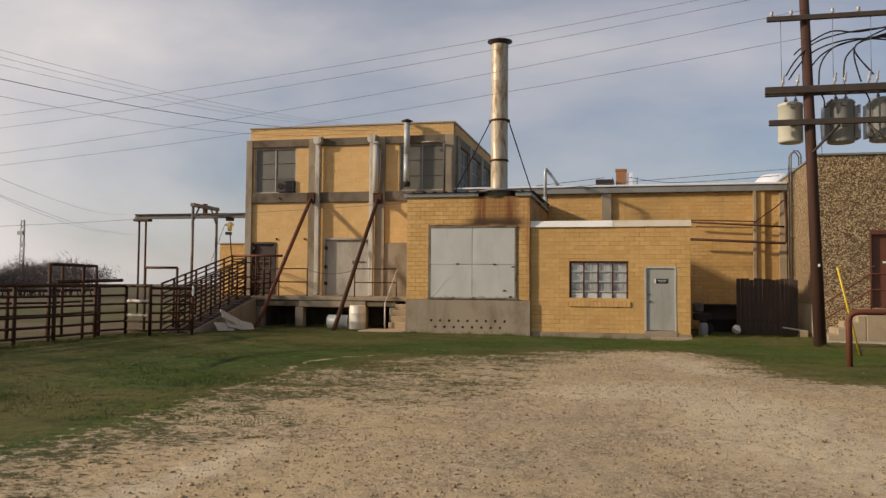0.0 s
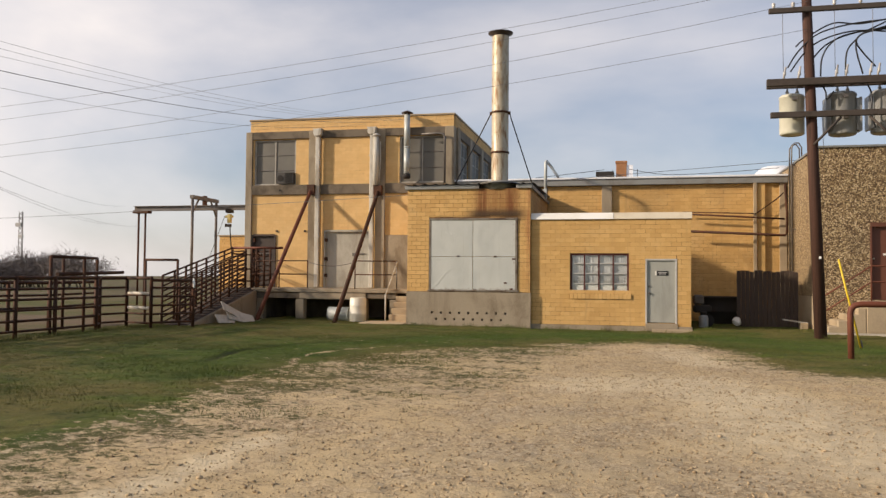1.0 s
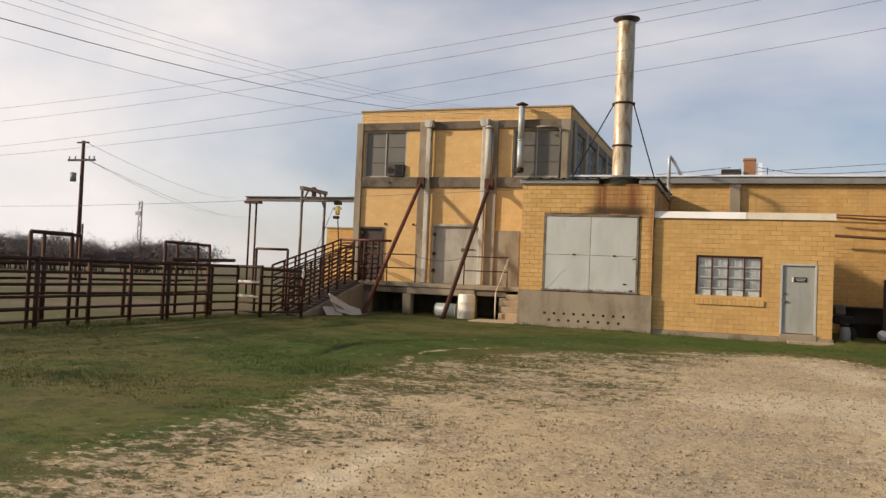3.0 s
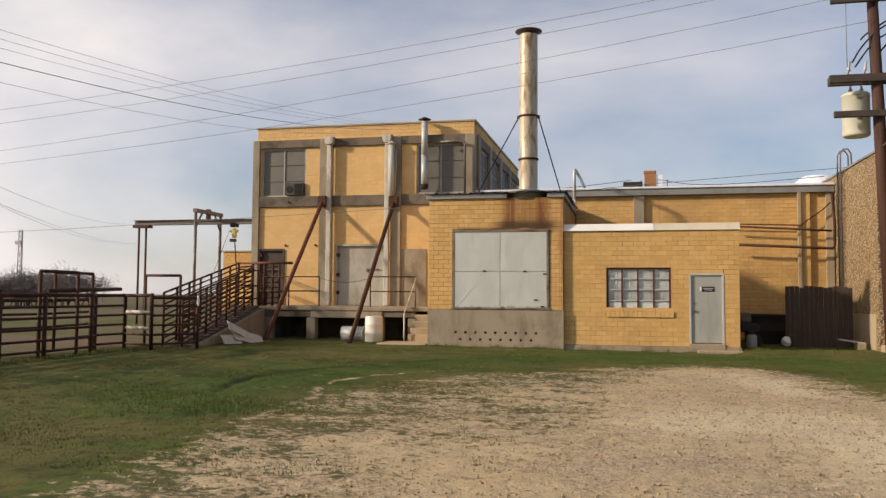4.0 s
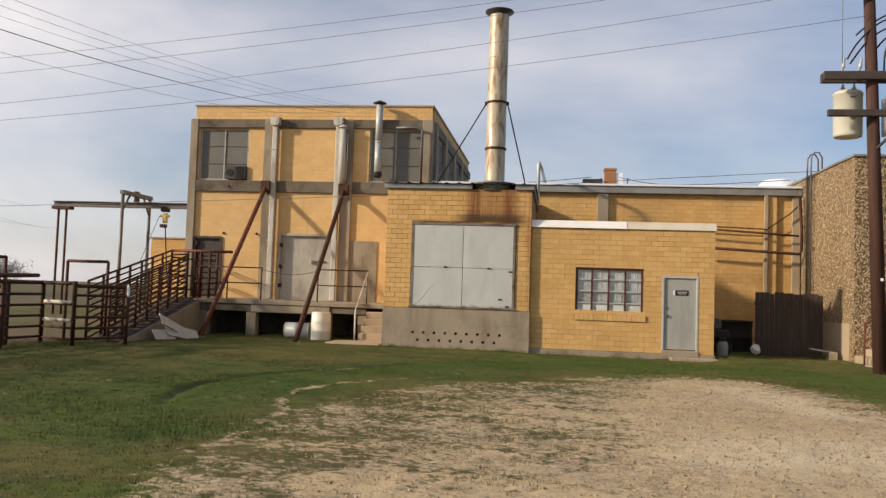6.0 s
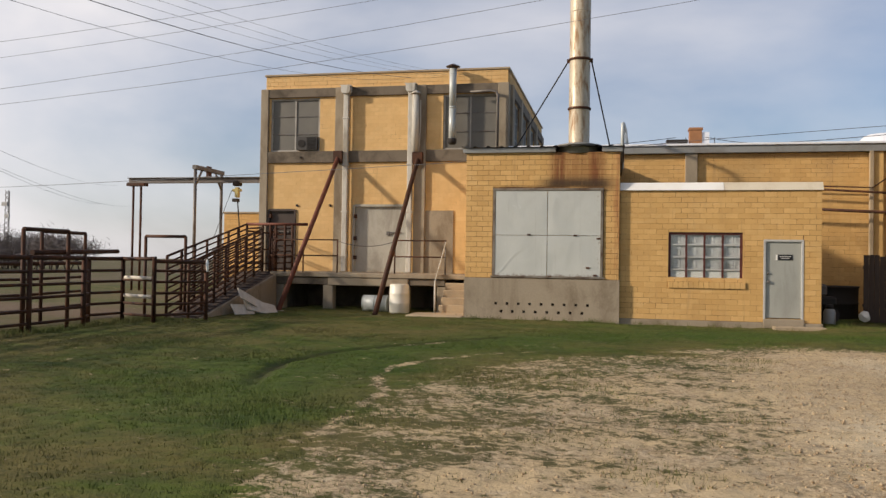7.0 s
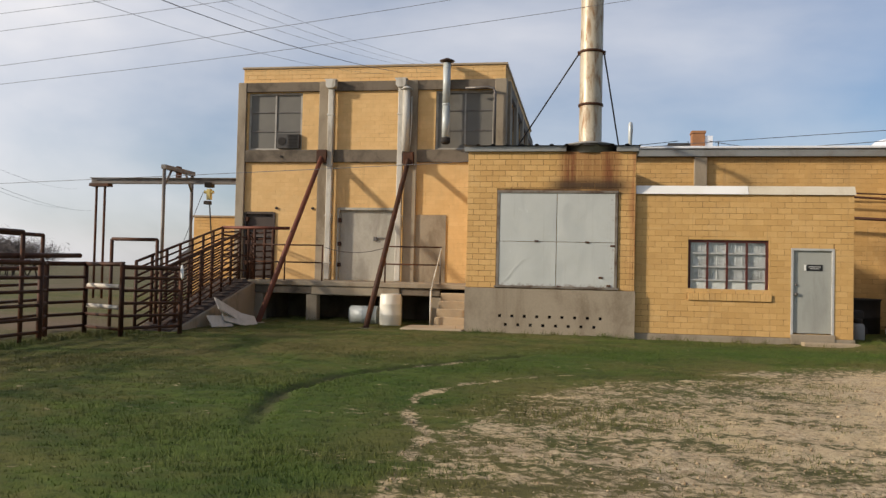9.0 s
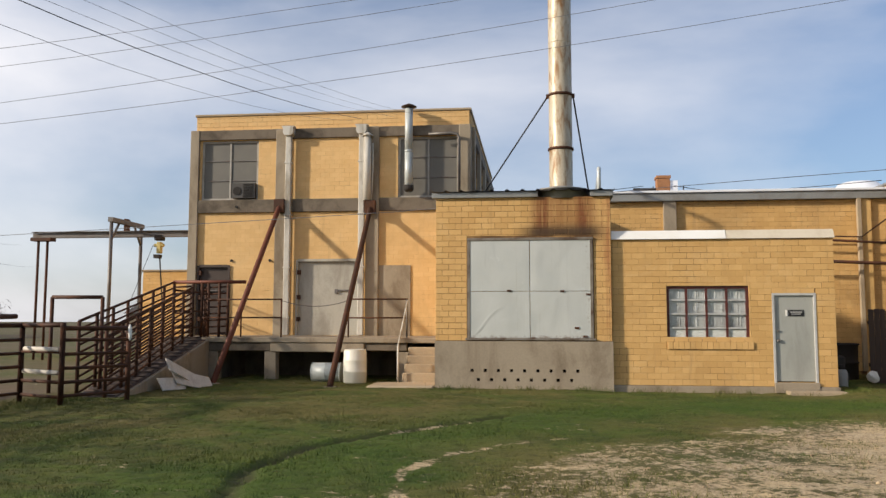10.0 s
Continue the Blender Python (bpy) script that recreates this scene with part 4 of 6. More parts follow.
chim = thing("chimney_stack", (-4.86, 0.52, 4.7), "tall galvanised chimney stack streaked with rust", "chimney")
for a, b in ((4.72, 5.75), (5.75, 7.15), (7.15, 8.5), (8.5, 9.82)):
    bm = bmesh.new()
    lathe(bm, (-4.86, 0.52, a), [(0.292, 0), (0.298, 0.02), (0.292, 0.05), (0.29, b - a - 0.03), (0.294, b - a)], 32)
    part("section", bm, GALV_PIPE, chim)
for z in (5.74, 7.13):
    bm = bmesh.new()
    lathe(bm, (-4.86, 0.52, z), [(0.30, 0), (0.325, 0.01), (0.325, 0.06), (0.30, 0.07)], 32)
    part("band", bm, RUST, chim)
bm = bmesh.new()
lathe(bm, (-4.86, 0.52, 9.83), [(0.29, 0), (0.29, 0.02), (0.43, 0.09), (0.43, 0.12), (0.12, 0.16)], 32)
part("cap", bm, ROOF_DARK, chim, "flared dark cap")
for x in (-5.22, -4.58):
    part("lug", boxes((x, x + 0.08, 0.48, 0.56, 7.1, 7.2)), RUST, chim)
wire_thing("chimney_guy", [[(-5.18, 0.52, 7.15), (-7.35, 3.9, 4.72)], [(-4.54, 0.52, 7.15), (-3.95, 3.2, 4.72)]], 0.022, CABLE, "two black guy wires bracing the chimney", "guy wire")

goose = thing("gooseneck_vent", (-3.66, 4.2, 4.5), "galvanised gooseneck pipe on the roof edge", "vent pipe")
bm = bmesh.new()
bent(bm, [(-3.64, 4.2, 4.55), (-3.64, 4.2, 5.85), (-3.64, 4.22, 5.94), (-3.63, 4.28, 5.98), (-3.62, 4.4, 6.0), (-3.55, 5.4, 5.95), (-3.45, 7.8, 5.8)], 0.06, 10)
part("pipe", bm, GALV, goose)
part("head", boxes((-3.62, -3.25, 7.6, 8.0, 5.62, 5.76)), DARK, goose, bevel=0.01)
part("leg", boxes((-3.75, -3.60, 4.13, 4.27, 4.5, 4.9)), GALV, goose)

# ---- small annex ----
annex = thing("office_annex", (-1.1, 0, -0.12), "low yellow block annex with white coping", "building")
WIN, DR = (-2.42, -0.52, 0.975, 2.30), (-0.005, 0.985, 0.05, 2.125)
wall_a = part("wall", wall_mesh("front", 0.0, -3.72, 1.42, -0.05, 3.42, 0.25, [WIN, DR]), MORTAR, annex)
lay_blocks(wall_a, "front", 0.0, -3.70, 1.42, -0.045, 3.41, [WIN, (DR[0], DR[1], -1, DR[3]), (-2.45, -0.42, 0.79, 0.98)], BRICK, 290, 11, 0.006)
part("wall", boxes((1.17, 1.42, 0.25, 3.2, -0.3, 2.9)), RENDER_YELLOW, annex)
part("wall", boxes((-3.7, 1.17, 2.95, 3.2, -0.3, 2.9)), RENDER_YELLOW, annex)
part("plinth", boxes((-3.72, 0.0, -0.03, 0.24, -0.5, -0.055), (0.98, 1.46, -0.03, 0.24, -0.5, -0.055)), CONCRETE, annex, "grey concrete footing", 0.01)
part("roof", boxes((-3.7, 1.42, 0.25, 3.2, 2.88, 3.0)), ROOF_DARK, annex)
for x0, x1, y0, m, lab in ((-3.73, -1.02, -0.07, CAP_WHITE, "bright white coping"), (-1.02, 1.45, -0.055, CAP_CREAM, "cream coping")):
    bm = boxes((x0, x1, y0, 0.28, 3.425, 3.64))
    for v in bm.verts:
        if v.co.z > 3.5 and v.co.y < 0:
            v.co.y += 0.12
    part("coping", bm, m, annex, lab)
win = glazed(annex, "front", 0.0, *WIN, 4, 4, SASH_RED, GLASS_CLEAR, 0.05, "red-brown steel casement window with white curtains", [0, 0.245, 0.49, 0.735, 1.0], FRAME_GREY)
bm = boxes((WIN[0] + 0.03, WIN[1] - 0.03, 0.114, 0.118, WIN[2] + 0.03, WIN[3] - 0.03))
for i in range(34):
    x = WIN[0] + 0.06 + 0.0535 * i + 0.012 * math.sin(i * 2.3)
    tube(bm, (x, 0.113, WIN[2] + 0.03), (x + 0.01 * math.sin(i), 0.113, WIN[3] - 0.03), 0.008 + 0.004 * math.sin(i * 1.7), n=8)
part("curtain", bm, CURTAIN, win, "white gathered curtain")
part("lower_blind", boxes((WIN[0] + 0.04, WIN[1] - 0.04, 0.092, 0.098, WIN[2] + 0.03, WIN[2] + 0.33)), CAP_WHITE, win, "white board across the bottom panes")
# added board closing the window, coloured dark in place of an unlit room
part("room_back", boxes((WIN[0] - 0.1, WIN[1] + 0.1, 0.27, 0.30, WIN[2] - 0.1, WIN[3] + 0.1)), DARK, win)
sill = part("window_sill", boxes((-2.41, -0.45, -0.03, 0.05, 0.80, 0.975)), MORTAR, annex)
for i in range(15):
    x = -2.42 + 0.132 * i
    ob = part("brick", boxes((x, x + 0.122, -0.045, 0.0, 0.805, 0.978)), BRICK, sill, bevel=0.006)
door = part("door", boxes((DR[0] + 0.055, DR[1] - 0.055, 0.03, 0.075, DR[2] + 0.02, DR[3] - 0.055)), DOOR_GREY, annex, "grey painted steel door, closed", 0.004)
part("door_frame", boxes((DR[0], DR[0] + 0.055, -0.02, 0.12, 0.0, DR[3]), (DR[1] - 0.055, DR[1], -0.02, 0.12, 0.0, DR[3]), (DR[0] + 0.055, DR[1] - 0.055, -0.02, 0.12, DR[3] - 0.055, DR[3])), FRAME_GREY, door, bevel=0.004)
part("threshold", boxes((DR[0], DR[1] + 0.02, -0.05, 0.12, -0.2, 0.045)), CONCRETE, door, bevel=0.01)
part("knob", boxes((DR[0] + 0.09, DR[0] + 0.16, -0.03, 0.03, 0.98, 1.05), (DR[0] + 0.10, DR[0] + 0.15, -0.01, 0.03, 1.21, 1.27)), STEEL_GREY, door, "steel knob and lock", 0.012)
sg = part("sign", boxes((0.36, 0.72, 0.02, 0.031, 1.585, 1.735)), BLACK_SIGN, door, "small black sign")
part("lettering", boxes((0.40, 0.68, 0.016, 0.0205, 1.672, 1.692), (0.43, 0.65, 0.016, 0.0205, 1.628, 1.646)), FRAME_GREY, sg)
part("notice", boxes((0.30, 0.345, 0.022, 0.031, 1.59, 1.73)), CAP_WHITE, door, "narrow white sticker")
stepstone = thing("door_step", (0.6, -0.35, -0.12), "flat concrete strip before the annex door", "slab")
part("slab", boxes((0.2, 1.45, -0.5, -0.13, -0.3, -0.125)), CONCRETE_TAN, stepstone, bevel=0.02)

# ---- long low building behind ----
longb = thing("long_low_building", (-1.3, 5.9, -0.2), "long single-storey yellow block building with a white roof", "building")
wall_l = part("wall", wall_mesh("front", 5.86, -7.6, 5.37, -0.4, 5.18, 0.3, []), MORTAR, longb)
lay_blocks(wall_l, "front", 5.86, 1.35, 5.36, 0.0, 3.37, proud=0.006)
lay_blocks(wall_l, "front", 5.86, -3.70, 5.36, 3.375, 5.17, proud=0.006)
part("pilaster", boxes((-1.56, -1.17, 5.72, 5.86, 3.0, 5.18)), CONCRETE, longb, bevel=0.01)
part("pilaster", boxes((4.27, 4.56, 5.74, 5.86, -0.3, 5.18)), RENDER_YELLOW, longb, bevel=0.01)
part("pilaster", boxes((5.08, 5.34, 5.76, 5.86, -0.3, 5.18)), CONCRETE_TAN, longb, bevel=0.01)
part("downspout", boxes((4.13, 4.25, 5.66, 5.78, 0.0, 5.2)), CONCRETE_TAN, longb, bevel=0.01)
part("fascia", boxes((-7.9, 5.36, 5.66, 5.85, 5.18, 5.42)), FASCIA, longb, "grey metal fascia", 0.008)
part("roof", boxes((-7.86, 5.36, 5.60, 20.0, 5.424, 5.50)), ROOF_WHITE, longb, "white coated flat roof", 0.01)
part("soffit", boxes((-7.86, 5.36, 5.86, 20.0, 5.2, 5.42)), CONCRETE_DARK, longb)
SET_OUT = Vector((0.38, 0.1, 0))
ochim = thing("brick_chimney", (-1.25, 10.3, 5.5), "short orange brick chimney on the white roof", "chimney")
part("shaft", boxes((-1.44, -0.98, 10.2, 10.7, 5.5, 6.75)), ORANGE, ochim, bevel=0.01)
part("crown", boxes((-1.47, -0.95, 10.17, 10.73, 6.70, 6.80)), ORANGE, ochim, bevel=0.01)
part("flashing", boxes((-0.97, -0.7, 10.25, 10.6, 5.5, 6.62)), ROOF_WHITE, ochim)
for x in (-1.6, -0.52):
    part("bracket", boxes((x, x + 0.03, 10.2, 10.23, 5.5, 6.4)), DARK, ochim)
SET_OUT = Vector((0.3, 0, 0))
hatch = thing("roof_hatch", (-2.5, 10.3, 5.5), "low dark roof hatch", "hatch")
part("box", boxes((-2.25, -1.45, 10.0, 10.6, 5.5, 6.30)), DARK, hatch, bevel=0.02)
SET_OUT = Vector((0, 0, 0))
dome = thing("roof_ventilator", (5.2, 9.2, 5.5), "white domed roof ventilator", "ventilator")
bm = bmesh.new()
lathe(bm, (5.6, 9.4, 5.5), [(1.35, 0), (1.30, 0.1), (0.62, 0.72), (0.5, 0.76), (0.1, 0.8)], 28)
part("hood", bm, ROOF_WHITE, dome)
pipes = thing("wall_pipes", (3.4, 5.6, 3.5), "rusty steam pipes running along the block wall", "pipes")
for run, r in (([(1.5, 5.45, 4.0), (4.5, 5.45, 3.82), (5.2, 5.45, 3.78)], 0.035), ([(1.5, 5.35, 3.33), (5.2, 5.35, 3.16), (5.26, 5.35, 3.25), (5.27, 5.35, 4.0), (5.22, 5.45, 5.1)], 0.05), ([(1.5, 5.6, 4.08), (4.2, 5.6, 4.0), (4.95, 5.6, 4.55), (5.2, 5.6, 4.8)], 0.022)):
    bm = bmesh.new()
    bent(bm, run, r, 8)
    part("pipe", bm, RUST, pipes)

# ---- pebble-faced building ----
SET_OUT = Vector((0.23, 0, 0))
stone = thing("pebble_faced_building", (9.6, 0.8, -0.12), "flat-roofed building faced with exposed brown pebbles", "building")
SD = (6.66, 7.72, 0.88, 3.32)
part("wall", wall_mesh("front", 0.8, 5.15, 15.0, -0.4, 5.72, 0.3, [SD]), AGGREGATE, stone)
part("wall", boxes((5.15, 5.45, 1.1, 14.0, 0.95, 5.72)), AGGREGATE, stone)
part("plinth", boxes((5.13, 5.45, 1.1, 14.0, -0.4, 0.95)), CONCRETE_TAN, stone)
part("coping", boxes((5.10, 15.0, 0.74, 1.12, 5.72, 5.78), (5.10, 5.47, 1.12, 14.0, 5.72, 5.78)), FASCIA, stone)
part("roof", boxes((5.4, 15.0, 1.1, 14.0, 5.5, 5.62)), ROOF_WHITE, stone)
part("wall", boxes((14.7, 15.0, 1.1, 14.0, -0.4, 5.72), (5.45, 14.7, 13.7, 14.0, -0.4, 5.72)), AGGREGATE, stone)
bd = part("door", boxes((SD[0] + 0.05, SD[1] - 0.05, 0.9, 0.95, SD[2], SD[3] - 0.05)), DOOR_BROWN, stone, "brown painted steel door, closed", 0.005)
part("door_frame", boxes((SD[0], SD[0] + 0.06, 0.78, 1.0, SD[2], SD[3]), (SD[1] - 0.06, SD[1], 0.78, 1.0, SD[2], SD[3]), (SD[0] + 0.06, SD[1] - 0.06, 0.78, 1.0, SD[3] - 0.14, SD[3])), DOOR_BROWN, bd, bevel=0.005)
part("sign", boxes((SD[0] + 0.4, SD[0] + 0.62, 0.885, 0.9, 2.28, 2.34)), CAP_WHITE, bd, "small white plate")
part("knob", boxes((SD[0] + 0.09, SD[0] + 0.15, 0.85, 0.9, 2.15, 2.20)), PAINT_WHITE, bd, bevel=0.01)
land = thing("entrance_steps", (7, 0.2, -0.12), "tan concrete landing with worn steps", "steps")
part("landing", boxes((6.25, 14.8, -0.35, 0.77, -0.4, 0.86)), CONCRETE_TAN, land, bevel=0.02)
for i in range(4):
    part("step", boxes((5.15 + 0.28 * i, 6.25, -0.35 + 0.003 * i, 0.77, -0.3 + 0.19 * i, 0.08 + 0.19 * i)), CONCRETE_TAN, land, bevel=0.03)
hr = thing("step_railing", (6, -0.3, 0), "rusty pipe railing along the steps and landing", "railing")
part("post", tubes(((5.05, -0.28, -0.15), (5.05, -0.28, 0.98), 0.025)), RUST_RED, hr)
part("post", tubes(((6.4, -0.28, 0.86), (6.4, -0.28, 1.92), 0.025)), RUST_RED, hr)
part("post", tubes(((8.2, -0.28, 0.86), (8.2, -0.28, 1.92), 0.025)), RUST_RED, hr)
for d in (0.0, -0.48):
    bm = bmesh.new()
    bent(bm, [(5.05, -0.28, 0.98 + d), (6.4, -0.28, 1.92 + d), (10.5, -0.28, 1.92 + d)], 0.025)
    part("rail", bm, RUST_RED, hr)
strip = thing("concrete_walk", (9, -0.9, -0.12), "pale narrow concrete walk beside the steps", "path", kind="structure")
part("slab", boxes((4.9, 15, -1.35, -0.7, -0.3, -0.09)), ASPHALT_STRIP, strip, bevel=0.02)

lad = thing("roof_ladder", (5.0, 4.6, 1.7), "black steel cat ladder on the pebble wall", "ladder")
for y in (4.35, 4.75):
    bm = bmesh.new()
    bent(bm, [(5.02, y, 1.2), (5.02, y, 5.9), (5.03, y, 6.3), (5.12, y, 6.46), (5.26, y, 6.46), (5.36, y, 6.3), (5.37, y, 5.75)], 0.026, 8)
    part("stile", bm, STEEL_GREY, lad)
for i in range(15):
    part("rung", tubes(((5.02, 4.35, 1.5 + 0.3 * i), (5.02, 4.75, 1.5 + 0.3 * i), 0.012), n=6), STEEL_GREY, lad)
for b in ((5.0, 5.16, 4.33, 4.37, 3.3, 3.34), (5.0, 5.16, 4.73, 4.77, 3.3, 3.34), (5.0, 5.4, 4.3, 4.33, 5.62, 5.66)):
    part("bracket", boxes(b), STEEL_GREY, lad)

# ---- yard beside the annex ----
SET_OUT = Vector((0.12, 0, 0))
wf = thing("wooden_fence", (4.0, 2.55, -0.12), "dark weathered board fence screening the yard", "fence")
rng = random.Random(5)
for i in range(14):
    x = 3.0 + 0.142 * i
    z = 1.78 + rng.uniform(-0.03, 0.03)
    bm = boxes((x, x + 0.136, 2.55 + rng.uniform(0, 0.008), 2.575, -0.15, z))
    part("board", bm, WOOD_DARK, wf, bevel=0.004)
part("rail", boxes((3.0, 4.98, 2.585, 2.66, 0.3, 0.39)), WOOD_DARK, wf)
part("rail", boxes((3.0, 4.98, 2.585, 2.66, 1.4, 1.49)), WOOD_DARK, wf)
bins = thing("dark_stock_tank", (2.55, 4.5, -0.2), "dark round stock tank in the shaded yard", "tank")
bm = bmesh.new()
lathe(bm, (2.65, 4.3, -0.2), [(0.62, 0), (0.66, 0.05), (0.66, 0.5), (0.69, 0.53), (0.66, 0.56), (0.67, 1.0), (0.71, 1.03), (0.69, 1.06), (0.63, 1.06), (0.6, 0.9)], 28)
part("body", bm, DARK, bins)
gas = thing("gas_bottle", (1.78, 1.2, -0.15), "small white gas bottle beside the wall", "gas bottle")
bm = bmesh.new()
lathe(bm, (1.78, 1.2, -0.16), [(0.14, 0), (0.155, 0.04), (0.155, 0.36), (0.12, 0.44), (0.05, 0.47)], 20)
part("body", bm, TRANSFORMER, gas)
bm = bmesh.new()
lathe(bm, (1.78, 1.2, 0.30), [(0.1, 0), (0.1, 0.11), (0.09, 0.11)], 16)
part("collar", bm, DARK, gas)
mower = thing("push_cart", (1.72, 2.0, -0.15), "dark hand cart leaning by the annex wall", "cart")
part("tray", boxes((1.52, 2.1, 1.7, 2.3, 0.35, 0.60)), DARK, mower, bevel=0.05)
part("lid", boxes((1.5, 1.85, 1.7, 2.2, 0.62, 0.95)), STEEL_GREY, mower, bevel=0.06)
for y in (1.75, 2.25):
    bm = bmesh.new()
    tube(bm, (1.95, y - 0.03, 0.08), (1.95, y + 0.03, 0.08), 0.22, n=18)
    part("wheel", bm, DARK, mower)
bag = thing("white_bag", (3.05, 4.0, 0.1), "crumpled white plastic bag", "bag")
bm = bmesh.new()
bmesh.ops.create_icosphere(bm, subdivisions=3, radius=0.15)
for v in bm.verts:
    v.co = v.co * (1 + 0.3 * noise.noise(v.co * 9)) + Vector((2.98, 2.35, 0.05))
part("sack", bm, CAP_WHITE, bag)
plank = thing("loose_plank", (4.7, 1.8, 0.1), "loose plank lying over rubble by the fence", "plank")
bm = boxes((4.35, 5.1, 1.6, 1.85, 0.10, 0.14))
bmesh.ops.rotate(bm, verts=bm.verts[:], cent=(4.7, 1.7, 0.1), matrix=Matrix.Rotation(radians(8), 3, "Y"))
part("board", bm, WOOD_GREY, plank)
part("block", boxes((4.85, 5.1, 1.55, 1.9, -0.2, 0.08)), CONCRETE_TAN, plank, bevel=0.03)

# ---- transformer poles ----
SET_OUT = Vector((0, 0, 0))
pole = thing("utility_pole", (4.54, -3.34, -0.12), "creosoted wooden pole carrying crossarms and transformers", "utility pole", "transformer poles")
bm = bmesh.new()
tube(bm, (4.55, -3.34, -0.5), (4.18, -3.34, 10.9), 0.165, 0.12, 18)
part("pole", bm, POLE_WOOD, pole)
pole2 = thing("utility_pole", (6.5, -3.34, -0.12), "creosoted wooden pole carrying crossarms and transformers", "utility pole", "transformer poles")
bm = bmesh.new()
tube(bm, (6.62, -3.34, -0.5), (6.46, -3.34, 10.9), 0.165, 0.12, 18)
part("pole", bm, POLE_WOOD, pole2)
for z0, z1, x0, y in ((8.80, 8.94, 3.22, -3.60), (6.78, 6.98, 3.16, -3.60), (6.80, 7.02, 3.22, -3.20), (5.90, 6.06, 3.25, -3.62)):
    part("crossarm", boxes((x0, 7.9, y, y + 0.11, z0, z1)), ARM_WOOD, pole, bevel=0.012)
for p, q in (((4.36, -3.52, 5.15), (5.05, -3.54, 5.88)), ((6.5, -3.52, 5.15), (5.75, -3.54, 5.88))):
    part("brace", tubes((p, q, 0.035), n=8), ARM_WOOD, pole)
part("tag", boxes((4.47, 4.53, -3.515, -3.50, 2.05, 2.12)), CAP_WHITE, pole)
part("ground_wire", tubes(((4.58, -3.49, 5.9), (4.62, -3.49, 4.9), 0.008), n=5), WIRE, pole)
for x in (3.35, 3.85, 4.9, 5.55, 6.9, 7.5):
    bm = bmesh.new()
    lathe(bm, (x, -3.55, 8.94), [(0.02, 0), (0.03, 0.02), (0.055, 0.05), (0.035, 0.08), (0.055, 0.11), (0.03, 0.15)], 10)
    part("insulator", bm, PORCELAIN, pole)
for x in (3.62, 4.0, 4.95, 5.2, 5.8, 6.0):
    bm = bmesh.new()
    tube(bm, (x, -3.4, 7.0), (x + 0.06, -3.4, 7.34), 0.028, n=8)
    lathe(bm, (x + 0.03, -3.4, 7.1), [(0.03, 0), (0.05, 0.02), (0.03, 0.05), (0.05, 0.08), (0.03, 0.1)], 10)
    part("cutout", bm, PORCELAIN, pole)


def transformer(x, y, z0, r, h, m, fins, label):
    t_ = thing("transformer", (x, y, z0), label, "transformer", "pole transformers")
    bm = bmesh.new()
    lathe(bm, (x, y, z0), [(r * 0.86, 0), (r * 0.97, 0.02), (r, 0.06), (r, h - 0.1), (r * 1.04, h - 0.09), (r * 1.04, h - 0.05), (r * 0.9, h), (r * 0.3, h + 0.05)], 28)
    part("tank", bm, m, t_)
    for s in fins:
        bm = bmesh.new()
        for k in range(4):
            bx(bm, x + s * (r + 0.02) - 0.06, x + s * (r + 0.02) + 0.06, y - 0.2 + 0.11 * k, y - 0.17 + 0.11 * k, z0 + 0.12, z0 + h - 0.18)
        bx(bm, x + s * (r + 0.07) - 0.03, x + s * (r + 0.07) + 0.03, y - 0.22, y + 0.2, z0 + 0.1, z0 + h - 0.16)
        part("radiator", bm, m, t_)
    for dx in (-0.12, 0.14):
        bm = bmesh.new()
        lathe(bm, (x + dx, y, z0 + h), [(0.035, 0), (0.06, 0.03), (0.035, 0.06), (0.06, 0.09), (0.035, 0.12), (0.02, 0.2)], 10)
        part("bushing", bm, PORCELAIN, t_)
    for z in (z0 + 0.4, z0 + h - 0.2):
        part("hanger", boxes((x - 0.06, x + 0.06, y - 0.42, y - r + 0.02, z, z + 0.1)), STEEL_GREY, t_)


transformer(3.92, -2.92, 5.52, 0.33, 1.12, TRANSFORMER_PALE, (), "cream cylindrical transformer on the crossarms")
transformer(5.22, -2.92, 5.48, 0.36, 1.18, TRANSFORMER, (-1, 1), "grey finned transformer on the crossarms")
transformer(6.30, -2.92, 5.50, 0.36, 1.18, TRANSFORMER, (-1, 1), "grey finned transformer on the crossarms")

CB = [[(3.72, 7.3), (4.0, 7.75), (4.5, 8.2), (5.3, 8.42), (6.3, 8.5), (6.6, 8.45)], [(3.80, 7.2), (4.2, 7.75), (4.7, 8.08), (5.5, 8.25), (6.5, 8.15)],
      [(4.58, 7.05), (4.62, 7.55), (4.85, 7.95), (5.3, 8.18), (6.5, 8.35)], [(5.22, 7.05), (5.26, 7.7), (5.5, 8.04), (5.75, 8.25), (6.4, 8.55)],
      [(5.62, 7.05), (5.46, 7.7), (5.5, 8.04), (5.8, 8.2), (6.5, 8.4)], [(5.95, 7.25), (5.6, 7.7), (5.48, 7.98), (5.7, 8.18), (6.5, 8.3)],
      [(3.95, 7.9), (4.2, 8.12), (4.9, 8.5), (5.6, 8.45), (6.6, 8.6)], [(4.35, 7.5), (4.7, 7.9), (5.2, 8.15), (6.0, 8.3), (6.6, 8.2)],
      [(6.5, 8.3), (6.35, 7.9), (6.5, 7.4), (6.45, 6.6)], [(4.62, 6.78), (4.7, 6.6), (4.72, 6.4), (4.9, 6.62)], [(5.75, 6.8), (5.86, 6.5), (5.85, 6.0), (5.95, 5.6)]]


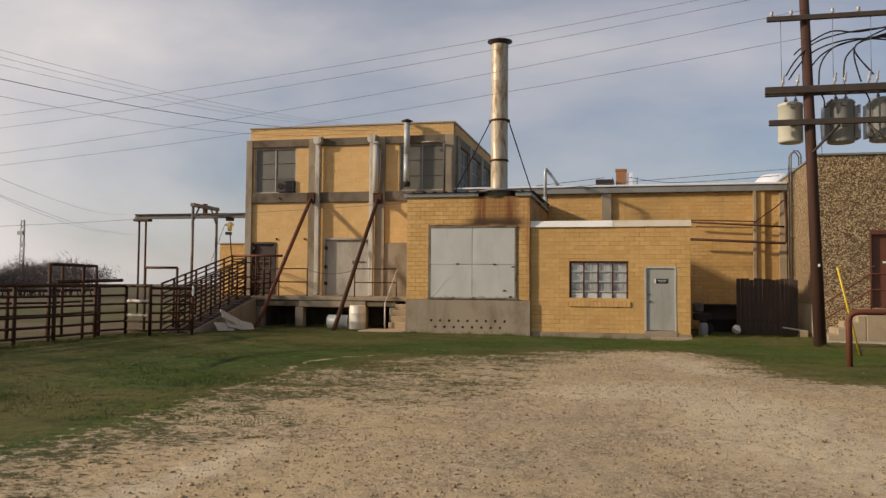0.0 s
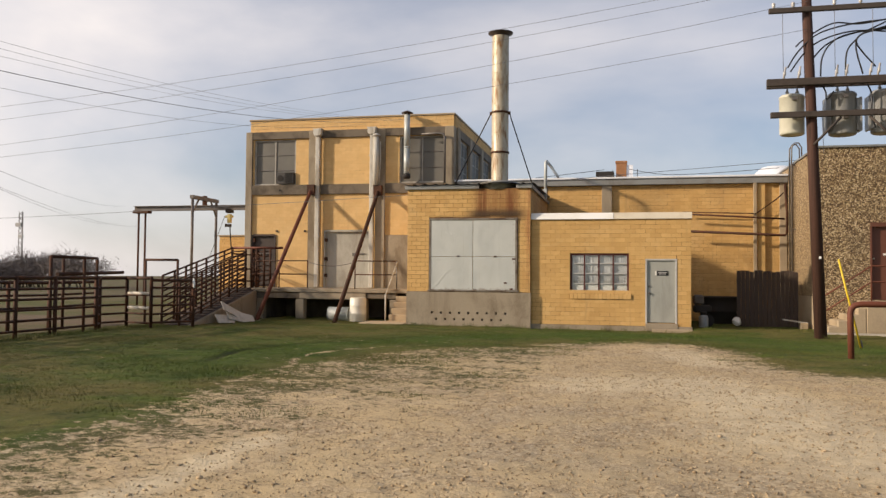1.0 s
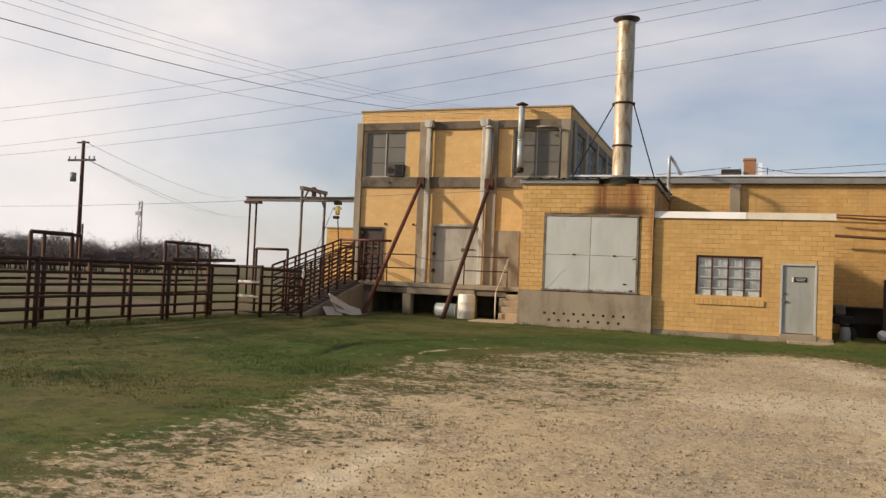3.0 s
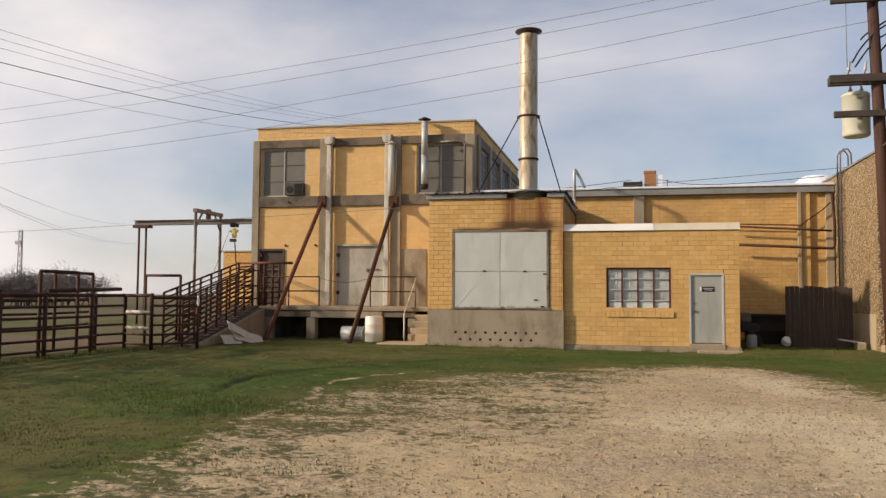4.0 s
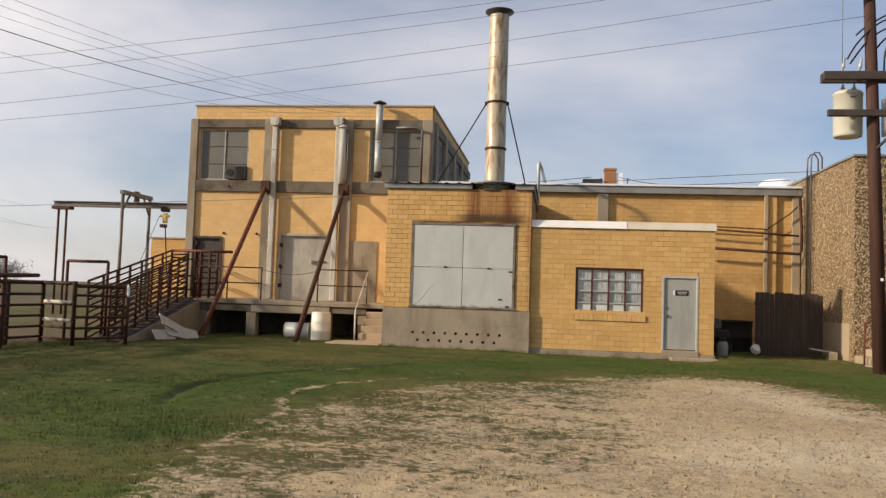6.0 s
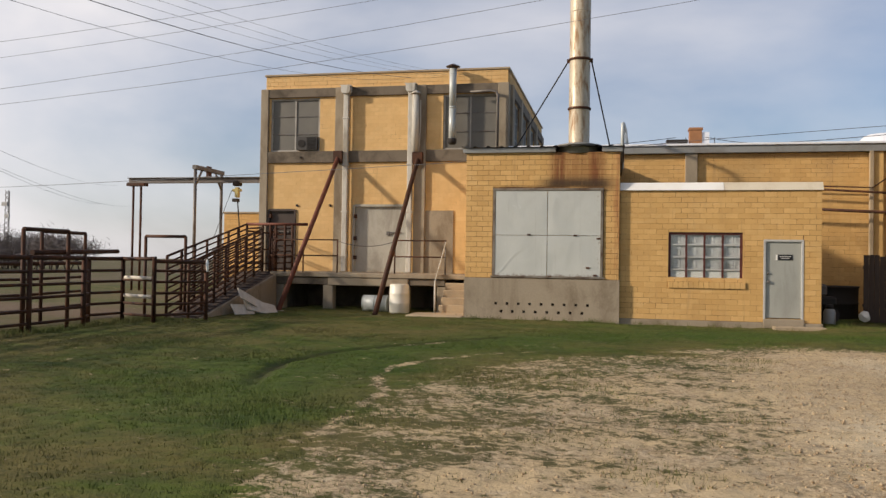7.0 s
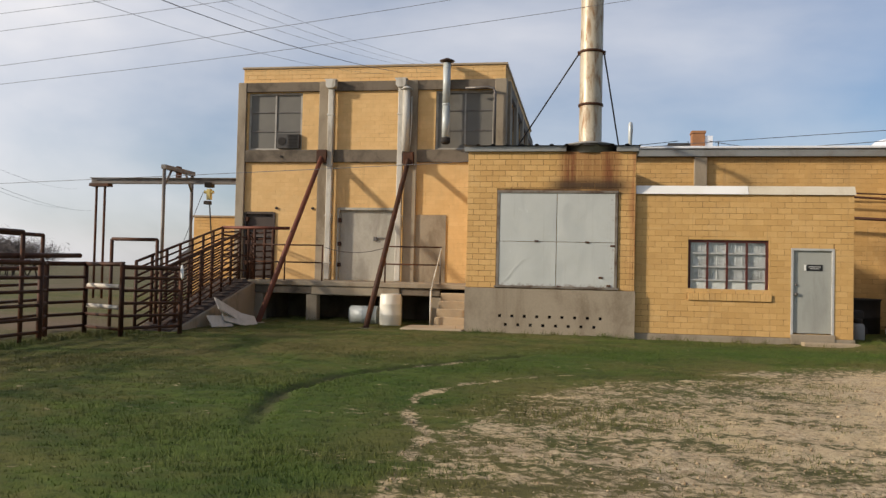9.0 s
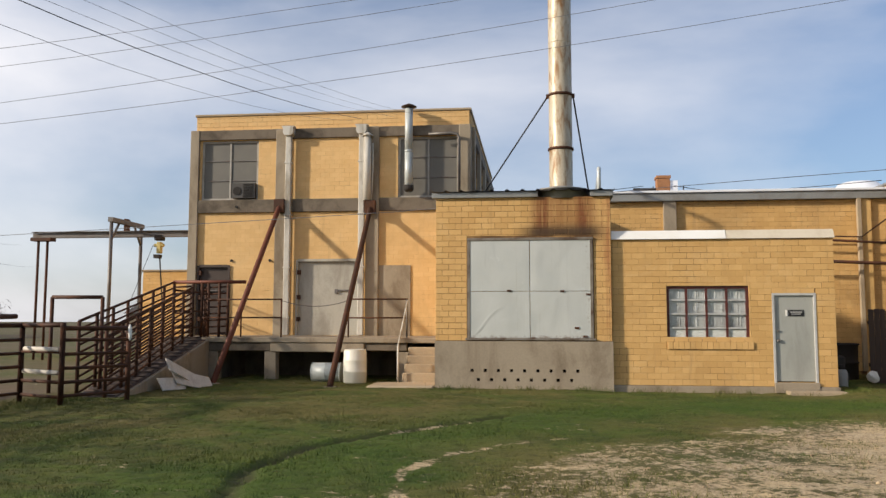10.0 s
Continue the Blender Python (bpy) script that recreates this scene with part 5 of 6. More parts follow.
def smooth_run(pts, per=5):
    out = []
    p = [Vector(v) for v in pts]
    for i in range(len(p) - 1):
        a, b, c, d = p[max(i - 1, 0)], p[i], p[i + 1], p[min(i + 2, len(p) - 1)]
        for k in range(per):
            t = k / per
            out.append(0.5 * ((2 * b) + (c - a) * t + (2 * a - 5 * b + 4 * c - d) * t * t + (3 * b - a - 3 * c + d) * t ** 3))
    return out + [p[-1]]


wire_thing("transformer_cables", [smooth_run([(x, -3.45 + 0.05 * (i % 4), z) for x, z in run]) for i, run in enumerate(CB)], 0.022, CABLE, "looping black cables between the transformers", "cables")
wire_thing("drop_wires", [[(x, -3.55, 8.85), (x + 0.01, -3.5, 8.0), (x + 0.03, -3.45, 7.2)] for x in (3.58, 4.9, 5.85)], 0.008, WIRE, "thin drop wires from the upper crossarm", "wires")

SET_OUT = Vector((-0.12, 0, 0))
guard = thing("guy_wire_guard", (4.96, -6.05, -0.12), "leaning yellow guy wire guard", "guy guard")
part("sleeve", tubes(((4.96, -6.05, -0.15), (4.40, -6.40, 1.97), 0.024)), YELLOW, guard)
part("anchor", tubes(((5.02, -6.02, -0.3), (4.96, -6.05, 0.05), 0.02)), STEEL_GREY, guard)

SET_OUT = Vector((-0.1, 0.33, 0))
bar = thing("pipe_barrier", (3.95, -9.6, -0.12), "rusty red bent pipe barrier at the gravel edge", "barrier")
bm = bmesh.new()
bent(bm, [(3.93, -9.6, -0.3), (3.92, -9.6, 0.80), (3.94, -9.6, 0.90), (4.0, -9.6, 0.96), (4.1, -9.6, 0.99), (8.6, -9.45, 1.0)], 0.062, 12)
part("rail", bm, RUST_RED, bar)
for x in (6.2, 8.4):
    part("post", tubes(((x, -9.52, -0.3), (x, -9.52, 0.95), 0.062)), RUST_RED, bar)

# ---- livestock pens ----
SET_OUT = Vector((0, 0, 0))
RAILS = (0.17, 0.42, 0.68, 0.94, 1.20)


def pen_fence(points, name, label, top=1.48, rails=RAILS, post_r=0.052, rail_r=0.032):
    f = thing(name, (*points[0], gz(*points[0])), label, "fence", "livestock pens")
    for x, y in points:
        part("post", tubes(((x, y, gz(x, y) - 0.2), (x, y, gz(x, y) + top + 0.05), post_r)), RUST, f)
    for (ax, ay), (bx_, by_) in zip(points, points[1:]):
        for h in (*rails, top):
            r = rail_r if h < top else 0.045
            part("rail", tubes(((ax, ay, gz(ax, ay) + h), (bx_, by_, gz(bx_, by_) + h), r), n=8), RUST, f)
    return f


pen_fence([(-15.0, -17.6), (-14.98, -15.9), (-14.98, -14.3), (-14.98, -13.05), (-15.1, -11.45), (-15.1, -10.1), (-15.05, -8.75), (-15.1, -7.0), (-15.7, -6.0), (-15.48, -5.0)],
          "pipe_fence", "rusty pipe livestock fence with six rails")
pen_fence([(-16.6, -17.6), (-16.6, -15.0), (-16.6, -12.9), (-16.6, -11.3), (-16.6, -8.6), (-16.7, -6.9), (-17.0, -4.4)], "pipe_fence", "rusty inner pipe fence of the cattle alley", top=1.35, rails=(0.3, 0.65, 1.0))
g1 = pen_fence([(-15.48, -5.0), (-14.24, -5.65)], "pipe_gate", "rusty pipe gate patched with two white planks", rails=(0.15, 0.42, 0.98))
dv = (Vector((-14.24, -5.65, 0)) - Vector((-15.48, -5.0, 0)))
for h in (0.60, 1.03):
    a, b = Vector((-15.48, -5.0, GZ + h)) + dv * 0.08, Vector((-15.48, -5.0, GZ + h)) + dv * 0.94
    part("plank", tubes((a, b, 0.045), n=6), WOOD_GREY, g1, "bare white plank")
pen_fence([(-14.24, -5.65), (-13.66, -4.28)], "pipe_gate", "narrow rusty pipe gate at the chute", top=1.42)
wag = thing("white_rag", (-13.6, -4.3, 1.2), "white rag tied to the gate post", "rag")
bm = bmesh.new()
bmesh.ops.create_icosphere(bm, subdivisions=2, radius=0.1)
for v in bm.verts:
    v.co = Vector((v.co.x * 0.4, v.co.y * 0.4, v.co.z * 1.6)) * (1 + 0.3 * noise.noise(v.co * 12)) + Vector((-13.60, -4.36, 1.22))
part("cloth", bm, CAP_WHITE, wag)


def portal(x0, y0, x1, y1, top, label):
    p = thing("gate_portal", (x0, y0, gz(x0, y0)), label, "gate frame", "alley gate frames")
    for x, y in ((x0, y0), (x1, y1)):
        part("post", tubes(((x, y, gz(x, y) - 0.1), (x, y, top), 0.042)), RUST, p)
    part("lintel", tubes(((x0, y0, top), (x1, y1, top), 0.042)), RUST, p)


for ya, yb, yc, yd in ((-13.13, -12.0, -11.34, -10.21), (-8.84, -7.5, -6.45, -4.9)):
    portal(-15.13, ya, -15.13, yb, 1.92, "dark steel portal frame over an alley gate")
    portal(-16.6, yc, -16.6, yd, 1.96, "dark steel portal frame over an alley gate")
portal(-15.95, -3.3, -14.85, -3.2, 1.96, "dark steel portal frame at the foot of the chute")
gl = thing("gate_lever", (-15.1, -8.0, 1.6), "steel lever bar lying along the fence top", "lever")
part("bar", tubes(((-15.12, -8.6, 1.46), (-15.5, -5.2, 1.53), 0.05)), RUST, gl)

# cattle chute ramp
L0, L1, R0, R1 = Vector((-15.05, -4.0, 0)), Vector((-16.15, 2.8, 0)), Vector((-14.05, -4.0, 0)), Vector((-14.80, 2.8, 0))
FOOT, HEAD = -0.16, 0.98
rampo = thing("cattle_ramp", (-14.9, 0, -0.2), "concrete cattle ramp rising to the dock door", "ramp")
bm = bmesh.new()
vs_ = []
for p, z in ((L0, FOOT), (R0, FOOT), (R1, HEAD), (L1, HEAD)):
    vs_.append((bm.verts.new((p.x, p.y, -0.5)), bm.verts.new((p.x, p.y, z))))
bm.faces.new([v[0] for v in vs_])
bm.faces.new([v[1] for v in vs_][::-1])
for i in range(4):
    a, b = vs_[i], vs_[(i + 1) % 4]
    bm.faces.new((a[0], a[1], b[1], b[0]))
part("ramp", bm, CONCRETE, rampo, bevel=0.02)
for i in range(16):
    t = (i + 0.5) / 16
    a, b, z = L0.lerp(L1, t), R0.lerp(R1, t), FOOT + (HEAD - FOOT) * t
    part("cleat", tubes(((a.x + 0.1, a.y, z + 0.02), (b.x - 0.1, b.y, z + 0.02), 0.03), n=6), WOOD_DARK, rampo)
bm = bmesh.new()
vs_ = []
for p, s_, z in ((L0, 0.06, FOOT), (R0, -0.06, FOOT), (R1, -0.06, HEAD), (L1, 0.06, HEAD)):
    vs_.append((bm.verts.new((p.x + s_, p.y, z + 0.004)), bm.verts.new((p.x + s_, p.y, z + 0.02))))
bm.faces.new([v[0] for v in vs_])
bm.faces.new([v[1] for v in vs_][::-1])
for i in range(4):
    a, b = vs_[i], vs_[(i + 1) % 4]
    bm.faces.new((a[0], a[1], b[1], b[0]))
part("decking", bm, WOOD_DARK, rampo, "dark muddy ramp floor")
part("landing", boxes((-16.4, -14.6, 2.8, 5.58, -0.5, 0.985)), CONCRETE_DARK, rampo, bevel=0.02)


def chute_side(a, b, label, high):
    s = thing("chute_railing", (a.x, a.y, 0), label, "railing", "chute railings")
    k = 7
    for i in range(k + 1):
        p, z = a.lerp(b, i / k), FOOT + (HEAD - FOOT) * i / k
        part("post", tubes(((p.x, p.y, z - 0.1), (p.x, p.y, z + high), 0.04), n=8), RUST, s)
    for j in range(10):
        h = 0.12 + (high - 0.12) * j / 9
        part("rail", tubes(((a.x, a.y, FOOT + h), (b.x, b.y, HEAD + h), 0.025 if j < 9 else 0.034), n=8), RUST, s)


chute_side(L0 + Vector((0.15, 0, 0)), L1 + Vector((0.15, 0, 0)), "rusty pipe railing along the cattle chute", 1.60)
chute_side(L0 + Vector((0.76, 0, 0)), L1 + Vector((0.76, -0.1, 0)), "rusty pipe railing along the cattle chute", 1.43)
lg = thing("landing_gate", (-15.2, 2.8, 0.98), "rusty pipe gate and top bar on the chute landing", "gate")
part("top_bar", tubes(((-16.02, 2.8, 2.58), (-13.84, 2.8, 2.58), 0.05)), RUST_RED, lg)
for x in (-16.0, -15.42, -15.15, -14.95, -14.62, -14.36):
    part("post", tubes(((x, 2.8, 0.9), (x, 2.8, 2.55), 0.045), n=8), RUST, lg)
for j in range(8):
    z = 1.10 + 0.19 * j
    part("rail", tubes(((-16.0, 2.8, z), (-15.42, 2.8, z + 0.03), 0.028), n=8), RUST, lg)
    part("rail", tubes(((-15.15, 2.83, z - 0.02), (-14.36, 2.83, z + 0.02), 0.024), n=8), RUST, lg)
for z in (1.25, 1.75, 2.35):
    part("rail", tubes(((-16.0, 2.8, z), (-16.15, 5.5, z), 0.03), n=8), RUST, lg)
    part("rail", tubes(((-15.15, 2.83, z), (-15.9, 5.2, z), 0.03), n=8), RUST, lg)
for x, y in ((-16.05, 4.1), (-15.4, 3.7), (-15.65, 4.45)):
    part("post", tubes(((x, y, 0.95), (x, y, 2.45), 0.04), n=8), RUST, lg)

SET_OUT = Vector((-0.55, 0.4, 0.04))
bds = thing("leaning_boards", (-13.9, -0.5, -0.2), "pale boards leaning on the ramp side", "boards")
for p, q, w in (((-13.42, -2.2, 0.42), (-13.25, -0.6, -0.13), 0.17), ((-13.40, -1.9, 0.12), (-13.05, -0.5, -0.16), 0.2), ((-13.45, -2.5, -0.02), (-13.3, -1.6, -0.06), 0.16)):
    p, q = Vector(p), Vector(q)
    side_ = (q - p).cross(Vector((0.85, 0.1, 0.5))).normalized() * w
    up_ = (q - p).cross(side_).normalized() * 0.03
    bm = bmesh.new()
    c = [bm.verts.new(v) for v in (p - side_, q - side_, q + side_, p + side_, p - side_ + up_, q - side_ + up_, q + side_ + up_, p + side_ + up_)]
    for f in ((0, 3, 2, 1), (4, 5, 6, 7), (0, 1, 5, 4), (1, 2, 6, 5), (2, 3, 7, 6), (3, 0, 4, 7)):
        bm.faces.new([c[i] for i in f])
    part("board", bm, WOOD_GREY, bds)

# hoist gantry
SET_OUT = Vector((0.7, 0, 0.08))
gan = thing("hoist_gantry", (-22, 12, -0.2), "rusty steel hoist beam on tall pipe legs", "gantry")
part("beam", boxes((-27.2, -17.3, 11.86, 12.14, 5.06, 5.09), (-27.2, -17.3, 11.98, 12.02, 4.86, 5.06), (-27.2, -17.3, 11.86, 12.14, 4.83, 4.86)), STEEL_GREY, gan)
for x in (-26.95, -26.55):
    part("leg", tubes(((x, 12, -0.4), (x, 12, 4.72), 0.055)), RUST, gan)
part("cap", boxes((-27.2, -26.3, 11.8, 12.2, 4.70, 4.83)), RUST, gan)
for y in (11.0, 13.5):
    part("leg", tubes(((-23.2, y, -0.4), (-23.2, y, 5.46), 0.075)), STEEL_GREY, gan)
part("crosshead", boxes((-23.3, -23.1, 10.9, 13.6, 5.36, 5.54)), STEEL_GREY, gan)
for p, q in (((-23.2, 11.0, 4.6), (-23.2, 11.6, 5.36)), ((-23.2, 13.5, 4.6), (-23.2, 12.9, 5.36))):
    part("brace", tubes((p, q, 0.05)), STEEL_GREY, gan)
part("hanger", boxes((-23.26, -23.14, 12.1, 12.4, 5.06, 5.62)), RUST, gan)
SET_OUT = Vector((0.5, 0, 0.08))
ho = thing("chain_hoist", (-21.4, 12, 4.4), "yellow electric chain hoist hanging from the beam", "hoist")
part("trolley", boxes((-21.6, -21.25, 11.84, 12.16, 4.68, 4.9)), DARK, ho, bevel=0.03)
part("body", boxes((-21.52, -21.32, 11.9, 12.1, 4.15, 4.62), (-21.66, -21.22, 11.92, 12.08, 4.42, 4.55)), HOIST_PAINT, ho, bevel=0.03)
part("motor", boxes((-21.62, -21.36, 11.88, 12.12, 3.95, 4.1)), DARK, ho)
part("chain", tubes(((-21.4, 12, 4.0), (-21.15, 12, 1.2), 0.03), ((-21.7, 12, 4.5), (-22.6, 12, 2.2), 0.012), n=6), DARK, ho)
SET_OUT = Vector((0, 0, 0))
wing = thing("rear_wing", (-21, 16, -0.2), "low yellow block rear wing", "building")
ww = part("wall", boxes((-23.6, -17.0, 16.0, 22.0, -0.4, 3.74)), MORTAR, wing)
lay_blocks(ww, "front", 16.0, -23.6, -18.5, 1.0, 3.72)
part("coping", boxes((-23.65, -17.0, 15.94, 22.05, 3.74, 3.82)), CONCRETE_TAN, wing)

SET_OUT = Vector((0, 0, 0))
# ---- overhead lines ----
for level, rise in ((5.75, 0.0863), (6.22, 0.1000), (7.05, 0.0892), (7.47, 0.0826)):
    run = [(x, -3.5, level + rise * (x + 17.5) + 0.0015 * (x + 17.5) ** 2) for x in [4.2 - 3.3 * i for i in range(25)]]
    wire_thing("power_line", [run], 0.0055, WIRE, "thin overhead power line crossing the yard", "power line")


def roof_wire(x0, x1, z1, sag, n=24):
    """A wire from the roof down over the yard, behind the camera."""
    return catenary((x0, 7.2, 8.35), (x1, -36, z1), sag, n)


wire_thing("service_wire", [roof_wire(-11.02, -14.46, 5.73, 1.63)], 0.008, WIRE, "dark service wire sagging to the roof", "wire")
wire_thing("service_wire", [roof_wire(-11.28, -14.85, 6.48, 2.26)], 0.004, WIRE, "thin pale service wire sagging to the roof", "wire")
wire_thing("service_wire", [roof_wire(-9.24 + d, -17.27 + 1.3 * d, 7.53, 1.94) for d in (-0.5, 0.0, 0.45)], 0.0035, WIRE, "thin pale service wires sagging to the roof", "wire")
wire_thing("telephone_cable", [smooth_run([(-80, 10, 4.6), (-40, 6, 3.9), (-13.0, 3.0, 4.42), (-4.8, 3.0, 4.95), (-1.25, 3.0, 5.22), (3.65, 3.0, 5.54), (5.3, 3.6, 5.72)], 4)], 0.009, WIRE, "thin cable strung across the building fronts", "cable")
wire_thing("roof_cable", [smooth_run([(-4.6, 9.5, 6.0), (-3.0, 10.0, 6.22), (-1.58, 10.2, 6.4)]), smooth_run([(-0.5, 10.2, 6.4), (1.0, 9.5, 6.05), (3.0, 8.5, 5.95), (5.2, 6.5, 5.85)])], 0.012, CABLE, "slack cable running over the white roof", "cable")

# ---- far side ----
fp = thing("far_utility_pole", (-41, 15, -0.1), "far wooden utility pole with one crossarm", "utility pole")
bm = bmesh.new()
tube(bm, (-43.2, 17.5, -0.4), (-43.2, 17.5, 9.4), 0.16, 0.11, 12)
part("pole", bm, POLE_WOOD, fp)
part("crossarm", boxes((-44.4, -42.1, 17.4, 17.5, 8.0, 8.14)), ARM_WOOD, fp)
part("crossarm", boxes((-43.7, -42.7, 17.4, 17.5, 9.22, 9.32)), ARM_WOOD, fp)
for x in (-44.3, -43.8, -42.6, -42.2):
    part("insulator", tubes(((x, 17.45, 8.14), (x, 17.45, 8.34), 0.05), n=8), PORCELAIN, fp)
bm = bmesh.new()
tube(bm, (-43.75, 17.3, 6.6), (-43.75, 17.3, 7.2), 0.2, n=14)
part("transformer_can", bm, TRANSFORMER, fp)
for z0, q in ((9.3, (-110, 135, 17)), (8.2, (-112, 135, 13)), (8.2, (-108, 137, 12.6))):
    wire_thing("far_line", [catenary((-43.0, 17.45, z0), q, 1.2, 12)], 0.014, WIRE, "far power line running off over the fields", "power line")
SET_OUT = Vector((3.3, 0, 0.3))
mast = thing("radio_mast", (-131, 124, 0), "distant lattice radio mast", "mast")
bm = bmesh.new()
for dx, dy in ((-0.5, -0.4), (0.5, -0.4), (0, 0.5)):
    tube(bm, (-131 + dx, 124 + dy, -1), (-131 + dx * 0.7, 124 + dy * 0.7, 14.5), 0.07, n=6)
for i in range(14):
    z = i * 1.05
    tube(bm, (-131.5, 123.6, z), (-130.5, 123.6, z + 1.05), 0.05, n=5)
    tube(bm, (-130.5, 123.6, z), (-131.5, 123.6, z + 1.05), 0.05, n=5)
part("lattice", bm, STEEL_GREY, mast)
part("dish", boxes((-131.9, -130.6, 123.2, 123.6, 11.4, 12.2)), PORCELAIN, mast)
part("dish", boxes((-131.2, -130.1, 123.2, 123.6, 9.0, 9.6)), PORCELAIN, mast)
SET_OUT = Vector((0, 0, 0))
sp = thing("slim_post", (-30, 4, 0), "slim steel post beyond the pens", "post")
part("shaft", tubes(((-31.5, 5.5, -0.2), (-31.5, 5.5, 3.1), 0.05)), STEEL_GREY, sp)


def thicket(cx, cy, w, h, seed):
    """Bare scrub: a few forked stems and a cloud of fine twigs."""
    rng = random.Random(seed)
    t_ = thing("scrub_thicket", (cx, cy, -0.1), "leafless grey-brown scrub on the field edge", "shrub", "far scrub")
    bm = bmesh.new()
    tips = []
    for _ in range(9):
        x, y = cx + rng.uniform(-w, w) * 0.7, cy + rng.uniform(-2, 2)
        top = Vector((x + rng.uniform(-1, 1), y + rng.uniform(-1, 1), h * rng.uniform(0.45, 0.8)))
        tube(bm, (x, y, -0.3), top, 0.09, 0.03, 5)
        for _ in range(5):
            tip = top + Vector((rng.uniform(-1.6, 1.6), rng.uniform(-1, 1), rng.uniform(0.1, 0.35) * h))
            tube(bm, Vector((x, y, -0.3)).lerp(top, rng.uniform(0.4, 1)), tip, 0.04, 0.012, 4)
            tips.append(tip)
    part("stem", bm, BARK, t_, kind="stuff")
    vs, fs = [], []
    for _ in range(4200):
        tip = rng.choice(tips)
        c = tip + Vector((rng.gauss(0, 0.7), rng.gauss(0, 0.6), rng.gauss(-0.35, 0.22) * h * 0.55))
        c.z = max(c.z, 0.1)
        d = Vector((rng.gauss(0, 1), rng.gauss(0, 1), rng.gauss(0.4, 0.8))).normalized() * rng.uniform(0.3, 0.8)
        s = d.orthogonal().normalized() * rng.uniform(0.012, 0.03)
        n = len(vs)
        vs += [c - s, c + s, c + d]
        fs.append((n, n + 1, n + 2))
    me = bpy.data.meshes.new("crown")
    me.from_pydata([tuple(v) for v in vs], [], fs)
    me.materials.append(TWIG)
    ob = new("crown", me)
    ob.parent = t_
    ob.matrix_parent_inverse = Matrix.Translation(-Vector(t_["drawn_at"]))


rng = random.Random(21)
for i in range(17):
    ang = radians(37.5 + 1.15 * i)
    dist = 105 + rng.uniform(-8, 14)
    thicket(-dist * math.sin(ang), -27 + dist * math.cos(ang), 4.5, rng.choice((2.2, 2.7, 3.2, 3.8)), 100 + i)
hs = thing("far_house", (-70, 100, 0), "low dark far house with a pitched roof", "house")
part("wall", boxes((-66, -56, 96, 102, -0.3, 2.6)), CONCRETE_DARK, hs)
bm = bmesh.new()
prism(bm, [(-66.5, 2.6), (-55.5, 2.6), (-58, 4.2), (-64, 4.2)], 95.5, 102.5)
part("roof", bm, SHINGLE, hs)

# ---- grass, weeds and stones ----
rg = np.random.default_rng(8)


def scatter(n, x0, x1, y0, y1):
    x, y = rg.uniform(x0, x1, n), rg.uniform(y0, y1, n)
    g, r, f, z, lush, dust = ground_fields(x, y)
    return x, y, z, g, r


def free_of_walls(x, y):
    ok = np.ones(x.shape, bool)
    for a, b, c, d in ((-8.0, 1.5, -0.18, 6), (-17.4, -7.9, 3.1, 20), (5.0, 15, -1.35, 15), (-9.6, -7.9, 0.3, 3.2), (-0.1, 1.5, -0.55, 0), (-16.4, -14.0, -4.0, 5.6)):
        ok &= ~((x > a) & (x < b) & (y > c) & (y < d))
    return ok


def blades(name, x, y, z, h, w, label):
    n = len(x)
    a, lean = rg.uniform(0, 2 * np.pi, n), rg.normal(0, 0.45, (n, 2))
    ux, uy = np.cos(a) * w / 2, np.sin(a) * w / 2
    v = np.empty((n, 3, 3))
    v[:, 0] = np.stack([x - ux, y - uy, z - 0.01], -1)
    v[:, 1] = np.stack([x + ux, y + uy, z - 0.01], -1)
    v[:, 2] = np.stack([x + lean[:, 0] * h, y + lean[:, 1] * h, z + h], -1)
    me = bpy.data.meshes.new(name)
    me.vertices.add(n * 3)
    me.vertices.foreach_set("co", v.ravel())
    me.loops.add(n * 3)
    me.loops.foreach_set("vertex_index", np.arange(n * 3))
    me.polygons.add(n)
    me.polygons.foreach_set("loop_start", np.arange(0, n * 3, 3))
    me.update(calc_edges=True)
    me.materials.append(BLADES)
    lush = np.repeat(ground_fields(x, y)[4], 3).astype(np.float32)
    me.attributes.new("lush", "FLOAT", "POINT").data.foreach_set("value", lush)
    return tagged(new(name, me), label, "grass", kind="stuff")


x, y, z, g, r = scatter(800000, -16, 6.5, -19, 6)
keep = free_of_walls(x, y) & (rg.uniform(0, 1, len(x)) > np.clip((g - 0.0) * 1.25 + 0.55 * np.sin(x * 2.1 + 1.7 * np.sin(y * 1.3)) * np.sin(y * 3.3 + 1.1 * np.sin(x * 1.9)), 0, 1) + 0.8 * r)
x, y, z, g = x[keep], y[keep], z[keep], g[keep]
tall = 0.5 + 0.9 * (0.5 + 0.5 * np.sin(x * 1.3 + 2 * np.sin(y * 0.9))) * (0.5 + 0.5 * np.sin(y * 1.7 + x * 0.6))
blades("grass", x, y, z, rg.uniform(0.010, 0.046, len(x)) * tall, rg.uniform(0.005, 0.011, len(x)), "short mown grass with dry patches")
x, y, z, g, r = scatter(220000, -17, 6.5, -18, 4)
